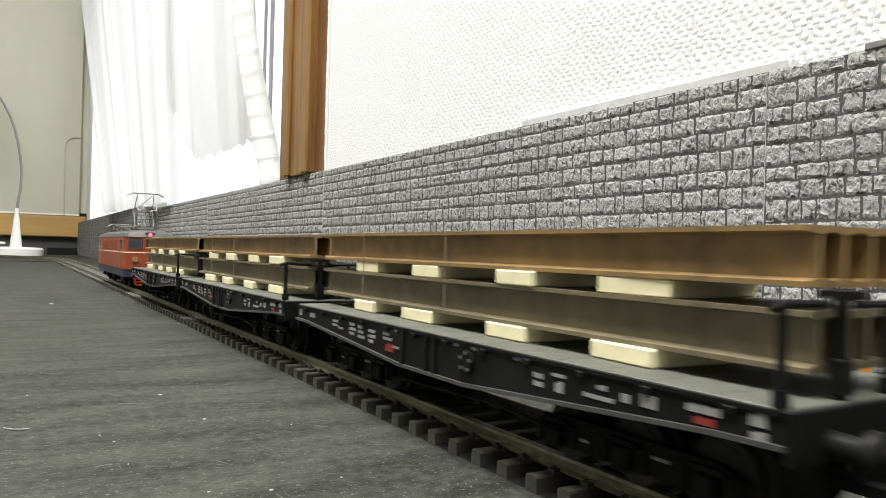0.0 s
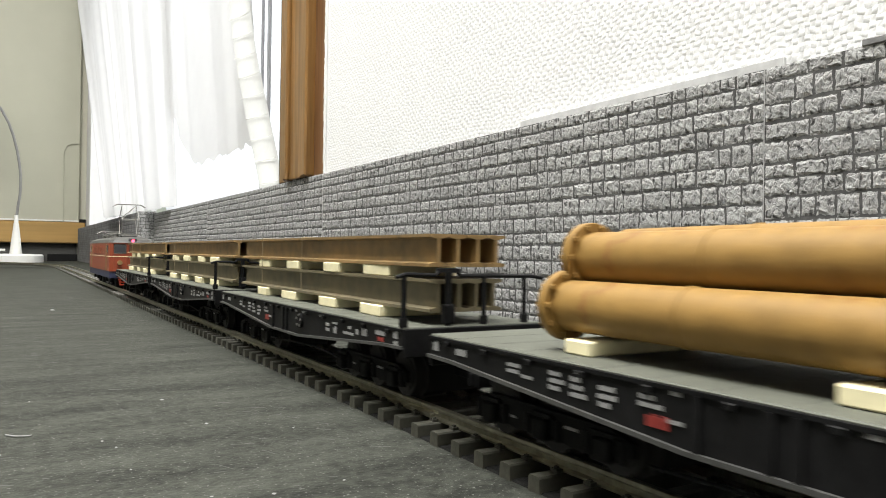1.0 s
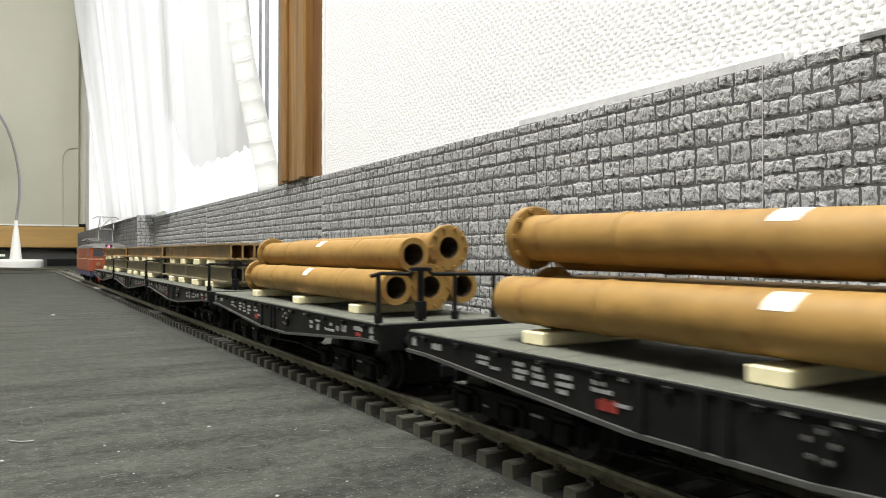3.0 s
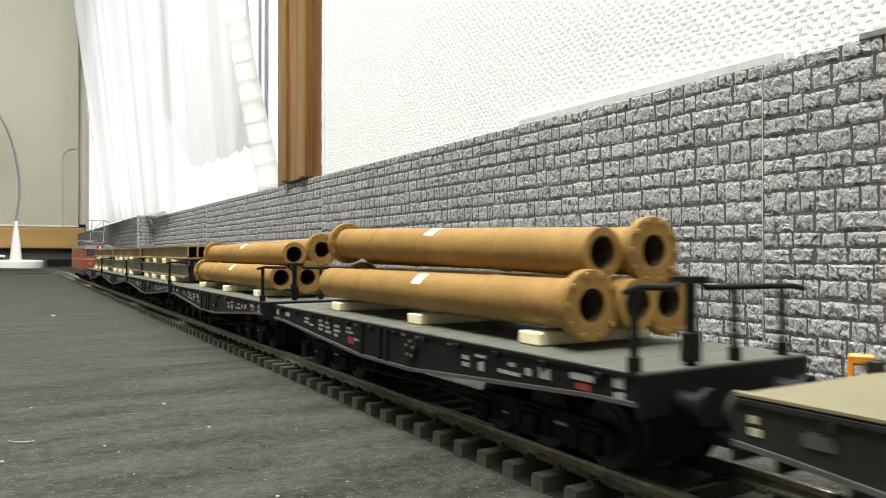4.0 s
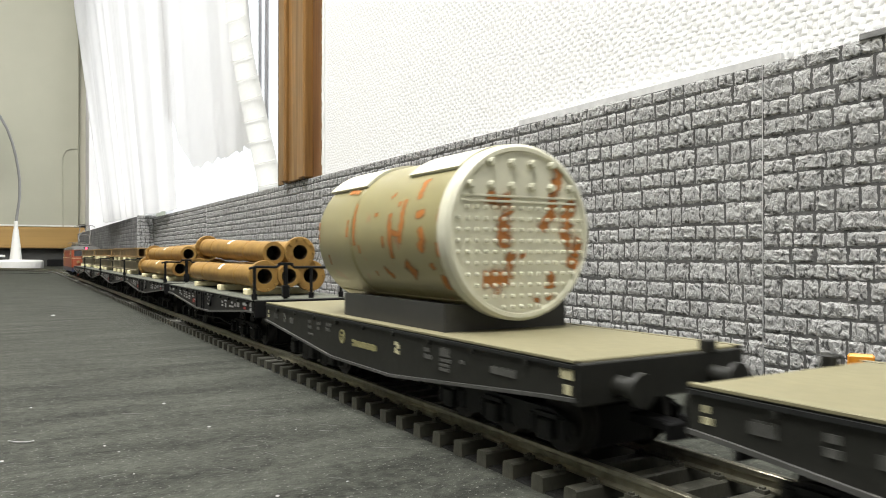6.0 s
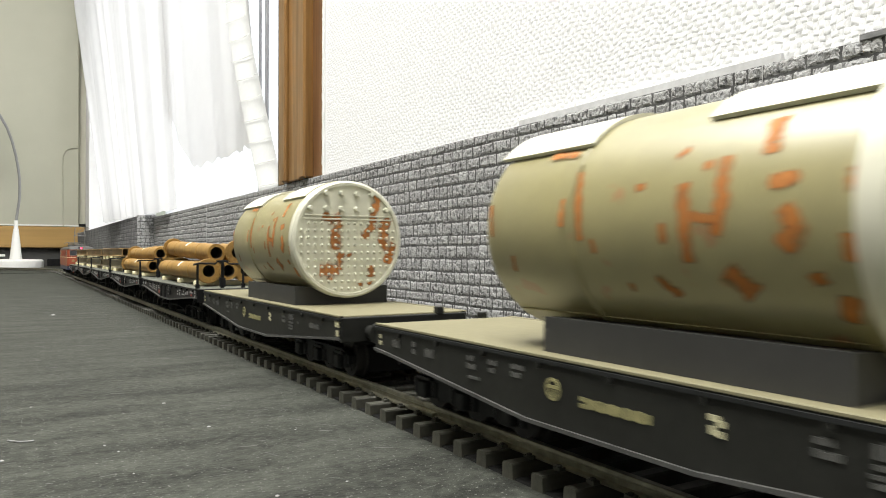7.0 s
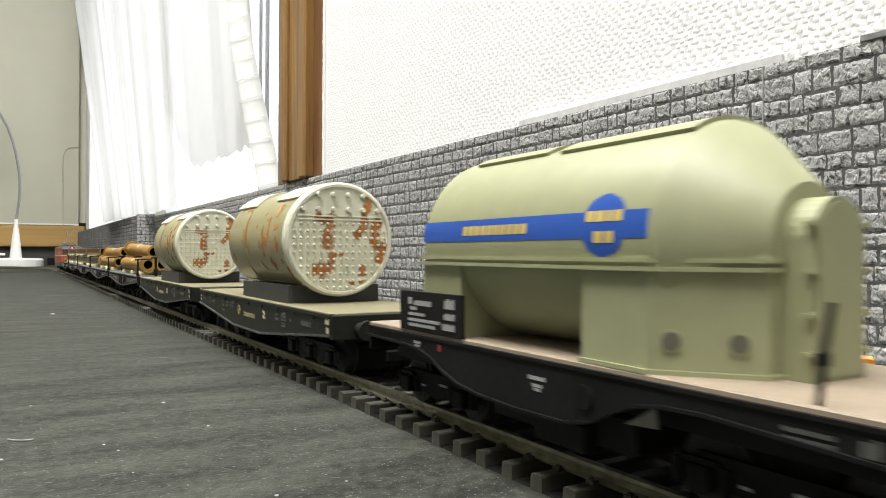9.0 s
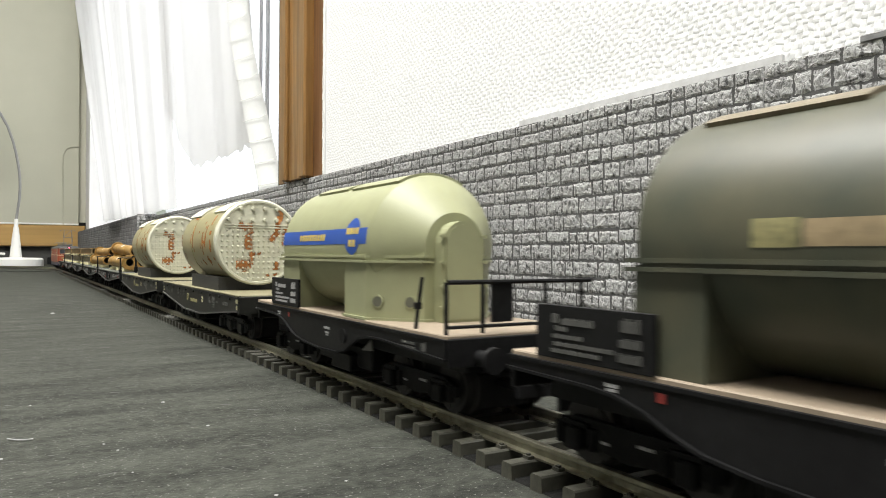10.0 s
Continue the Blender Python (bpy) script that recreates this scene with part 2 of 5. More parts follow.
DECK_LINE = material("deck_joint", (0.09, 0.095, 0.08), 0.7, vary=0.2, scale=500, bump=0.1)
BLACK_EDGE = material("dusty_black_plastic", (0.0085, 0.0085, 0.0088), 0.62, vary=0.4, scale=500, bump=0.15, spec=0.1)
GREY_EDGE = material("worn_grey_edge", (0.058, 0.058, 0.055), 0.5, vary=0.3, scale=500, bump=0.1)
GREY_DARK = material("grey_bogie_plastic", (0.016, 0.017, 0.017), 0.55, vary=0.3, scale=500, bump=0.15, spec=0.2)
WHEEL = material("dark_wheel_metal", (0.013, 0.012, 0.011), 0.65, metal=0.0, vary=0.3, scale=600, bump=0.1)
PALE_PRINT = material("faded_print", (0.068, 0.068, 0.062), 0.7, vary=0.3, scale=1200, bump=0)
YELLOW_PALE = material("pale_yellow_print", (0.46, 0.43, 0.27), 0.6, vary=0.12, scale=900, bump=0)
YELLOW_DIM = material("dim_yellow_print", (0.24, 0.22, 0.10), 0.6, vary=0.4, scale=1500, bump=0)
THREAD = material("tan_thread", (0.30, 0.24, 0.15), 0.8, vary=0.1, scale=900, bump=0)
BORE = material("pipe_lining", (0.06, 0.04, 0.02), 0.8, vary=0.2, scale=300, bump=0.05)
BOILER_END = material("off_white_boiler_end", (0.60, 0.59, 0.47), 0.45, vary=0.05, scale=300, bump=0.05)
SADDLE = material("saddle_grey", (0.031, 0.031, 0.029), 0.55, vary=0.12, scale=400, bump=0.06)
PORT = material("port_shade", (0.10, 0.10, 0.07), 0.6, vary=0.1, scale=300, bump=0)
TAN_PLATE = material("tan_plate", (0.27, 0.205, 0.115), 0.6, vary=0.3, scale=700, bump=0.05)
STEEL_DULL = material("dull_grey_metal", (0.20, 0.195, 0.18), 0.45, metal=0.5, vary=0.2, scale=400, bump=0.05)
RED_ORANGE = material("red_orange_paint", (0.60, 0.06, 0.02), 0.45, vary=0.08, scale=400, bump=0.03)

# near-black, to put the shade between the sleepers into a colour
GAP_SHADE = material("black_underlay", (0.010, 0.010, 0.0095), 0.85, vary=0.35, scale=500, bump=0.4, bump_scale=1200, spec=0.1)

# ---- mesh helpers (millimetres) ----


TINY = ("lettering", "name_bar", "rivets", "bracket_row", "plank_joints", "hinges", "louvres", "studs", "bolts", "roof_boxes", "mark")


def part(name, bm, mat, parent=None, label="", smooth=False):
    """Links a bmesh drawn in millimetres as one mesh object."""
    me = bpy.data.meshes.new(name)
    bmesh.ops.scale(bm, vec=(MM, MM, MM), verts=bm.verts)
    bm.normal_update()
    bm.to_mesh(me)
    bm.free()
    me.materials.append(mat)
    if smooth:
        for p in me.polygons:
            p.use_smooth = True
        me.set_sharp_from_angle(angle=radians(35))
    ob = new(name, me)
    if parent:
        ob.parent = parent
    if label:
        tagged(ob, label)
    if parent and name in TINY:
        tagged(ob, kind="stuff")
    return ob


def again(ob, x, y, z, rx=0, ry=0, rz=0, parent=None):
    """The same mesh once more, as a part at another place (millimetres)."""
    o = new(ob.name.split(".")[0], ob.data)
    o.parent = parent or ob.parent
    o.matrix_basis = pose(x * MM, y * MM, z * MM, rx, ry, rz)
    if "label" in ob:
        tagged(o, ob["label"])
    return o


def thing(name, label, category, group="", at=(0, 0, 0)):
    ob = new(name)
    ob.empty_display_size = 0.01
    ob.location = [c * MM for c in at]
    return tagged(ob, label, category, group)


def box(bm, x0, x1, y0, y1, z0, z1, bevel=0.0, m=None):
    r = bmesh.ops.create_cube(bm, size=1)["verts"]
    bmesh.ops.transform(bm, matrix=Matrix.Translation(((x0 + x1) / 2, (y0 + y1) / 2, (z0 + z1) / 2)) @ Matrix.Diagonal((x1 - x0, y1 - y0, z1 - z0, 1)), verts=r)
    if bevel:
        edges = list({e for v in r for e in v.link_edges})
        r = bmesh.ops.bevel(bm, geom=edges, offset=bevel, segments=1, affect="EDGES")["verts"]
    if m is not None:
        bmesh.ops.transform(bm, matrix=m, verts=list(set(r)))
    return bm


def cyl(bm, p0, p1, r0, r1=None, n=20, caps=True):
    p0, p1 = Vector(p0), Vector(p1)
    v = bmesh.ops.create_cone(bm, cap_ends=caps, segments=n, radius1=r0, radius2=r0 if r1 is None else r1, depth=(p1 - p0).length)["verts"]
    q = (p1 - p0).to_track_quat("Z", "Y").to_matrix().to_4x4()
    bmesh.ops.transform(bm, matrix=Matrix.Translation((p0 + p1) / 2) @ q, verts=v)
    return bm


def prism(bm, outline, x0, x1, axis="x"):
    """A flat outline pushed from x0 to x1. axis x: outline in (y, z); y: in (x, z); z: in (x, y)."""
    def at(a, b, c):
        return {"x": (c, a, b), "y": (a, c, b), "z": (a, b, c)}[axis]
    lo = [bm.verts.new(at(a, b, x0)) for a, b in outline]
    hi = [bm.verts.new(at(a, b, x1)) for a, b in outline]
    fs = [bm.faces.new(lo), bm.faces.new(list(reversed(hi)))]
    for i in range(len(lo)):
        j = (i + 1) % len(lo)
        fs.append(bm.faces.new((lo[j], lo[i], hi[i], hi[j])))
    bmesh.ops.recalc_face_normals(bm, faces=fs)
    return bm


def lathe(bm, rows, n=40, m=None):
    """Rings (y, radius) turned about the y axis, open or closed by a radius of 0."""
    rings = []
    for y, r in rows:
        if r <= 0:
            rings.append([bm.verts.new((0, y, 0))])
        else:
            rings.append([bm.verts.new((r * math.cos(TAU * i / n), y, r * math.sin(TAU * i / n))) for i in range(n)])
    fs = []
    for a, b in zip(rings, rings[1:]):
        for i in range(n):
            j = (i + 1) % n
            if len(a) == 1 and len(b) == 1:
                continue
            if len(a) == 1:
                fs.append(bm.faces.new((a[0], b[i], b[j])))
            elif len(b) == 1:
                fs.append(bm.faces.new((a[i], b[0], a[j])))
            else:
                fs.append(bm.faces.new((a[i], b[i], b[j], a[j])))
    bmesh.ops.recalc_face_normals(bm, faces=fs)
    if m is not None:
        bmesh.ops.transform(bm, matrix=m, verts=[v for r in rings for v in r])
    return bm


def tube(bm, points, r, n=8):
    pts = [Vector(p) for p in points]
    rings = []
    side = None
    for i, p in enumerate(pts):
        way = (pts[min(i + 1, len(pts) - 1)] - pts[max(i - 1, 0)]).normalized()
        if side is None:
            side = way.orthogonal()
        side = (side - way * side.dot(way)).normalized()
        up = way.cross(side)
        rings.append([bm.verts.new(p + side * (r * math.cos(TAU * k / n)) + up * (r * math.sin(TAU * k / n))) for k in range(n)])
    fs = []
    for a, b in zip(rings, rings[1:]):
        for k in range(n):
            fs.append(bm.faces.new((a[k], a[(k + 1) % n], b[(k + 1) % n], b[k])))
    fs += [bm.faces.new(list(reversed(rings[0]))), bm.faces.new(rings[-1])]
    bmesh.ops.recalc_face_normals(bm, faces=fs)
    return bm


def B():
    return bmesh.new()


# ---- the room ----


def setting(name, bm, mat, label="", smooth=False):
    return tagged(part(name, bm, mat, None, label, smooth), kind="structure")


WX = 192.0      # face of the plaster wall
FAR = 2420.0    # face of the far wall
W0, W1 = 590.0, 2300.0   # window opening along the wall
SILL, HEAD = -150.0, 1350.0
setting("floor", box(B(), -2600, 600, -2100, 2700, -850, -800), FLOOR)
setting("ceiling", box(B(), -2600, 600, -2100, 2700, 1700, 1750), CEILING)
bm = B()
box(bm, WX, WX + 180, -2100, W0, -800, 1700)
box(bm, WX, WX + 180, W1, 2700, -800, 1700)
box(bm, WX, WX + 180, W0, W1, -800, SILL)
box(bm, WX, WX + 180, W0, W1, HEAD, 1700)
setting("wall_east", bm, WEAVE, "white woven-texture wall covering beside a window")
setting("wall_north", box(B(), -2600, WX, FAR, FAR + 100, -800, 1700), PANEL, "olive cream painted end wall")
setting("wall_west", box(B(), -2600, -2500, -2100, FAR, -800, 1700), PLASTER)
setting("wall_south", box(B(), -2500, WX, -2100, -2000, -800, 1700), PLASTER)
setting("backdrop", box(B(), 900, 910, -800, 5200, -1500, 3000), OUTSIDE, "bright overcast daylight outside the window")

# the wooden window casing: three stepped boards and a ragged paint edge
casing = setting("window_casing", box(B(), WX - 6, WX + 4, 526, 553, 91.6, 1450, 0.8), WOOD, "varnished brown wooden window casing")
part("moulding", box(B(), WX - 9, WX + 4, 553.3, 562, 91.6, 1450, 1.5), WOOD, casing)
part("inner_board", box(B(), WX - 3, WX + 4, 562.3, 587, 91.6, 1450, 0.8), WOOD, casing)
part("edge_strip", box(B(), WX - 2, WX + 30, 587.3, 591, 91.6, 1450), GLASS, casing, "dark strip along the inner edge of the casing")
part("moulding", box(B(), WX - 8, WX + 4, 513, 525.7, 91.6, 1450, 1.5), WOOD, casing)
part("outer_board", box(B(), WX - 1.2, WX + 4, 492, 512.7, 91.6, 1450, 0.8), WOOD_DARK, casing)
rng = random.Random(4)
bm = B()
z = 92.0
while z < 420:
    w, h = rng.uniform(0.2, 1.3), rng.uniform(1.5, 6)
    box(bm, WX - 1.7, WX - 0.3, 490.6, 491.9 + w, z, z + h)
    z += h
part("paint_edge", bm, WHITE_PAINT, casing, "ragged white paint edge")

# white casement behind the curtain
win = setting("window_1", box(B(), 262, 300, 640, 790, SILL, HEAD, 3), LAMP_WHITE, "white painted casement window")
part("mullion", box(B(), 262, 300, 2000, 2060, SILL, HEAD, 3), LAMP_WHITE, win)
part("window_frame", box(B(), 259, 262, 850, 857, SILL, HEAD), ALU, win, "grey metal edge strip")
part("window_frame", box(B(), 259, 262, 878, 882, SILL, HEAD), ALU, win, "grey metal edge strip")
part("window_sill", box(B(), 195, 330, W0, W1, SILL + 1, SILL + 25, 3), LAMP_WHITE, win)
bm = B()
for a, b in ((790, 2000), (2060, 2290)):
    box(bm, 279, 282, a, b, SILL + 25, HEAD)
pane = part("pane", bm, CLEAR, win)
pane.visible_shadow = False


def curtain_sheet(bm, edge0, edge1, x0, x1, zbot, ztop, folds, depth, nu=150, nv=26, seed=1, sweep=0.0):
    """A hanging sheet between two leaning edges; edge: (y at the bottom, y at the top). zbot: height of the lower hem as a function of u."""
    grid = []
    for j in range(nv + 1):
        v = j / nv
        row = []
        for i in range(nu + 1):
            u = i / nu
            lo = zbot(u)
            z = lo + (ztop - lo) * v
            k = (z - 60) / (ztop - 60)
            ya, yb = edge0[0] + (edge0[1] - edge0[0]) * k, edge1[0] + (edge1[1] - edge1[0]) * k
            y = ya + (yb - ya) * u
            y = min(y, 2380)
            wob = noise.noise(Vector((u * 5 + seed, v * 1.2, seed)))
            ph = u * folds * TAU + 1.6 * wob + 0.8 * math.sin(u * 9 + seed)
            w = depth * (0.5 + 0.5 * noise.noise(Vector((u * 7, 3.1 * seed, v * 0.7)))) * (1.15 - 0.5 * v) * min(1.0, (1 - u) * 14)
            x = x0 + (x1 - x0) * u + w * math.sin(ph) + 0.3 * w * math.sin(2.3 * ph + 1)
            row.append(bm.verts.new((x, y + sweep * (1 - v) * v * 40 + 0.4 * w * math.cos(ph), z)))
        grid.append(row)
    for a, b in zip(grid, grid[1:]):
        for i in range(nu):
            bm.faces.new((a[i], a[i + 1], b[i + 1], b[i]))
    return bm


def torn_hem(u):
    """Height of the frayed lower edge of the second layer, which hangs lowest beside the edge tape."""
    z = 138 + 105 * max(0.0, 1 - u / 0.36) ** 1.4 - 42 * max(0.0, (u - 0.93) / 0.07)
    return z + 9 * abs(noise.noise(Vector((u * 14, 2.2, 0)))) + 4 * noise.noise(Vector((u * 17, 7.1, 0)))


curtain = thing("curtain", "sheer white curtain gathered aside at the window", "curtain")
part("panel", curtain_sheet(B(), (1490, 3050), (985, 1345), 152, 186, lambda u: 94.0, 1300, 8, 8, nu=220, seed=2.3), SHEER, curtain, smooth=True)
part("panel", curtain_sheet(B(), (1022, 1425), (664, 1000), 186, 203, torn_hem, 1300, 4, 2.6, nu=300, seed=5.1), SHEER, curtain, smooth=True)
# the stitched hem that hangs forward
bm = B()
hem = []
for j in range(31):
    k = j / 30
    z = 78 + 640 * k
    yc = 629 + 430 * k - 300 * k * k
    wd = 23 + 4 * math.sin(k * 4 + 1.2)
    hem.append((yc, wd, z))
rows = []
for yc, wd, z in hem:
    rows.append([bm.verts.new((196 + 6 * math.cos(s * 2.6) + 3 * math.sin(z / 60), yc + wd * (s - 0.5) * 1.25, z - 2.5 * s)) for s in [i / 8 for i in range(9)]])
for a, b in zip(rows, rows[1:]):
    for i in range(8):
        bm.faces.new((a[i], a[i + 1], b[i + 1], b[i]))
part("hem", bm, HEM, curtain, "doubled stitched edge tape", smooth=True)
bm = B()
for j in range(1, 30):
    yc, wd, z = hem[j]
    pts = [(195.0 + 6 * math.cos(s * 2.6) + 3 * math.sin(z / 60) - 0.8, yc + wd * (s - 0.5) * 1.25, z - 2.5 * s) for s in [i / 8 for i in range(9)]]
    tube(bm, pts, 0.3, 5)
tagged(part("stitching", bm, WHITE_PAINT, curtain), kind="stuff")

# end wall: standing board on a wooden ledge
ledge = tagged(part("ledge", box(B(), -2400, 188, FAR - 34, FAR, 51, 112, 2), PALE_WOOD), "pale varnished wooden ledge along the end wall", "ledge", kind="structure")
# dark box added below the ledge: the shade there is put into its colour
setting("wall_base", box(B(), -2400, 168, FAR - 12, FAR - 2, -780, 50), LEDGE_SHADE, "dark box added for the shaded gap below a wooden ledge")
notice = tagged(part("notice_board", box(B(), -1500, 172, FAR - 26, FAR - 2, 114, 1250, 2), CREAM), "large plain cream board standing on a ledge", "board")
# thin tube along a faint curved line on the cream board
cable = [(132, 2390, 114.5), (131, 2391, 180), (129.5, 2391, 294), (131, 2391, 318), (138, 2391, 335), (152, 2391, 342), (171, 2391, 343)]
tagged(part("cable", tube(B(), cable, 1.3, 8), CREAM, None, smooth=True), "thin pale tube in a curved line on the cream board", "cable")
part("edge_strip", box(B(), -1500, 172, FAR - 28, FAR - 26.2, 114, 118), LAMP_WHITE, notice)
# black box put in place of the shadow in the corner gap
setting("shadow_gap", box(B(), 173.5, 191, FAR - 20, FAR - 1, 113, 122), BLACK, "black box for the shadow in the gap at the wall corner")
tagged(part("black_strip", box(B(), 90, 166, 2345, 2362, 0, 20, 1), BLACK), "flat black box on the layout board", "box")

lamp = thing("desk_lamp", "white gooseneck desk lamp with round base", "lamp", at=(8, 2130, 0))
part("base", lathe(B(), [(0, 0), (0, 66), (16, 66), (20, 62), (21, 20), (21, 0)], 48, m=pose(0, 0, 0, 90)), LAMP_WHITE, lamp, smooth=True)
part("stem", cyl(cyl(B(), (4, 0, 20), (4, 0, 97), 14, 6, 24), (4, 0, 97), (4, 0, 118), 5, 4.5, 16), LAMP_WHITE, lamp, smooth=True)
bend = ((4, 112), (7, 140), (11, 168), (12, 193), (11.5, 220), (9, 245), (3, 281), (-5, 315), (-16, 348), (-32, 379), (-50, 405), (-70, 428), (-92, 448), (-116, 462))
pts = [(x, 0, z) for x, z in bend]
part("gooseneck", tube(B(), pts, 3.2, 10), NECK, lamp, "thin grey flexible neck", smooth=True)
part("shade", lathe(B(), [(0, 14), (25, 18), (70, 55), (72, 53), (28, 16), (2, 12)], 32, m=pose(-118, 0, 463, 100, 0, 60)), LAMP_WHITE, lamp, smooth=True)
part("cord", tube(B(), [(-20, 30, 30), (-60, 10, 32), (-140, 0, 30), (-220, 20, 4)], 3, 8), LAMP_WHITE, lamp)

# ---- layout board, track ----
board = setting("layout_board", box(B(), -1150, 188, -1150, 2370, -18, 0), BOARD, "dark grey painted layout board with dust and scratches")
setting("board_joint", box(B(), -1150, 62, 1512, 1516, -2, 0.6), BLACK, "dark joint between two layout boards")
for sx in (-1100, 100):
    for sy in (-1080, 2250):
        setting("table_leg", box(B(), sx, sx + 50, sy, sy + 50, -800, -18, 2), PALE_WOOD)
rng = random.Random(11)


def crumb(x, y, size, seed):
    r = random.Random(seed)
    bm = B()
    bmesh.ops.create_icosphere(bm, subdivisions=1, radius=size)
    for v in bm.verts:
        v.co = Vector((v.co.x * r.uniform(0.6, 1.5), v.co.y * r.uniform(0.6, 1.5), max(0, v.co.z * 0.6) + 0.02))
    ob = part("crumb", bm, WHITE)
    ob.location = (x * MM, y * MM, 0)
    return tagged(ob, "tiny pale crumb of plaster on the board", "crumb", "crumbs on the layout board")


def on_board(px, py):
    """The place on the board seen under these two slopes of view (right of the aim, below the horizon)."""
    d = EYE.z / py
    return (d * (math.sin(YAW) + px * math.cos(YAW))) / MM, (d * (math.cos(YAW) - px * math.sin(YAW))) / MM


for i, (px, py, size) in enumerate(((-0.379, 0.2046, 0.45), (-0.318, 0.236, 0.4), (-0.53, 0.085, 1.4), (-0.46, 0.262, 0.3), (-0.44, 0.27, 0.25), (-0.60, 0.283, 0.35),
                             (-0.225, 0.33, 0.35), (-0.31, 0.335, 0.25), (-0.56, 0.21, 0.3), (-0.42, 0.30, 0.2), (-0.13, 0.31, 0.25), (-0.2, 0.24, 0.2))):
    x, y = on_board(px, py)
    crumb(x, y, size, i)
x, y = on_board(-0.573, 0.258)
bm = B()
tube(bm, [(x + 0.62 * i - 2.2, y - 0.37 * i + 1.3 + 0.09 * (i - 3.5) ** 2, 0.2) for i in range(8)], 0.14, 5)
tagged(part("thread", bm, WHITE), "short curled white thread on the board", "thread")
# rubbed pale scratches in the board's paint
bm = B()
for i in range(1100):
    x, y = rng.uniform(-190, 62), rng.uniform(85, 700)
    ln, wd, a = rng.uniform(0.4, 5.0) * (0.6 + y / 400), rng.uniform(0.06, 0.22) * (0.6 + y / 300), rng.gauss(-25, 18)
    box(bm, -ln / 2, ln / 2, -wd / 2, wd / 2, 0.0, 0.03, m=pose(x, y, 0.01, 0, 0, a))
tagged(part("scratches", bm, SCRATCH, board), "fine pale scratches and dust", kind="stuff")

TRACK_X = 85.0
BEND_Y, BEND_R = 1480.0, 700.0
RAIL_TOP = 5.1


def on_track(s):
    """Place and heading (degrees to the left) of the track's centre line, s millimetres along it."""
    if s <= BEND_Y:
        return TRACK_X, s, 0.0
    a = (s - BEND_Y) / BEND_R
    return TRACK_X - BEND_R * (1 - math.cos(a)), BEND_Y + BEND_R * math.sin(a), math.degrees(a)


def rail_piece(bm, side, s0, s1):
    prof = [(-1.2, 2.62), (1.2, 2.62), (1.2, 2.95), (0.35, 3.2), (0.35, 4.1), (0.6, 4.35), (0.6, 4.95), (0.45, RAIL_TOP), (-0.45, RAIL_TOP), (-0.6, 4.95),
            (-0.6, 4.35), (-0.35, 4.1), (-0.35, 3.2), (-1.2, 2.95)]
    stops = [s0]
    while stops[-1] < s1:
        stops.append(min(s1, stops[-1] + (25 if stops[-1] > BEND_Y - 30 else 100)))
    rings = []
    for s in stops:
        x, y, a = on_track(s)
        m = pose(x, y, 0, 0, 0, a)
        rings.append([bm.verts.new(m @ Vector((side * 8.85 + u, 0, z))) for u, z in prof])
    k = len(prof)
    for a_, b_ in zip(rings, rings[1:]):
        for i in range(k):
            bm.faces.new((a_[i], a_[(i + 1) % k], b_[(i + 1) % k], b_[i]))
    bm.faces.new(list(reversed(rings[0]))), bm.faces.new(rings[-1])
    bmesh.ops.recalc_face_normals(bm, faces=bm.faces)
    return bm


track_thing = thing("model_track", "nickel rails on brown plastic sleepers", "model track")
for s0, s1 in ((-1020, 136.4), (136.7, 1100), (1100.3, 2600)):
    for side in (-1, 1):
        part("rail", rail_piece(B(), side, s0, s1), RAIL, track_thing, smooth=False)
for side in (-1, 1):
    part("rail_joiner", box(B(), TRACK_X + side * 8.85 - 1.35, TRACK_X + side * 8.85 + 1.35, 131, 142, 2.7, 3.7, 0.2), RAIL, track_thing)


def sleeper_mesh():
    bm = B()
    # moulded block, narrower at its top
    prism(bm, [(-1.5, 0.0), (1.5, 0.0), (1.35, 2.3), (1.1, 2.6), (-1.1, 2.6), (-1.35, 2.3)], -15.2, 15.2)
    for s in (-1, 1):
        for d in (-1, 1):
            box(bm, s * 8.85 + d * 1.9 - 0.6, s * 8.85 + d * 1.9 + 0.6, -0.8, 0.8, 2.55, 3.15)
            box(bm, s * 8.85 + d * 1.9 - 0.3, s * 8.85 + d * 1.9 + 0.3, -0.35, 0.35, 3.1, 3.45)
    return bm


# added black strip along the track: stands for shade between and below the sleepers
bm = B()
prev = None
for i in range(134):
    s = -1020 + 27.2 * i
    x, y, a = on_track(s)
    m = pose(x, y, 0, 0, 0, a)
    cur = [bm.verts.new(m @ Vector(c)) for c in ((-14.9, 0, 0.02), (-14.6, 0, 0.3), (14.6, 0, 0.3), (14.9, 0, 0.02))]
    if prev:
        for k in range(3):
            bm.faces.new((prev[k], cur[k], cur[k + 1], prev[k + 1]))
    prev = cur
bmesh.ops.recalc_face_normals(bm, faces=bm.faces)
part("track_bed", bm, GAP_SHADE, track_thing, "thin black strip added for the shade between the sleepers")
first = part("sleeper", sleeper_mesh(), SLEEPER, track_thing)
PITCH, PHASE = 7.73, 182.8 - 7.73 * 30
first.matrix_basis = pose(TRACK_X * MM, PHASE * MM, 0)
for i in range(1, 290):
    x, y, a = on_track(PHASE + PITCH * i)
    again(first, x, y, 0, 0, 0, a)

bm = B()
for i in range(1, 126):
    box(bm, TRACK_X - 15.2, TRACK_X + 15.2, PHASE - PITCH * i - 1.4, PHASE - PITCH * i + 1.4, 0, 2.6)
tagged(part("sleepers_behind", bm, SLEEPER, track_thing), kind="stuff")

# ---- stone card wall ----


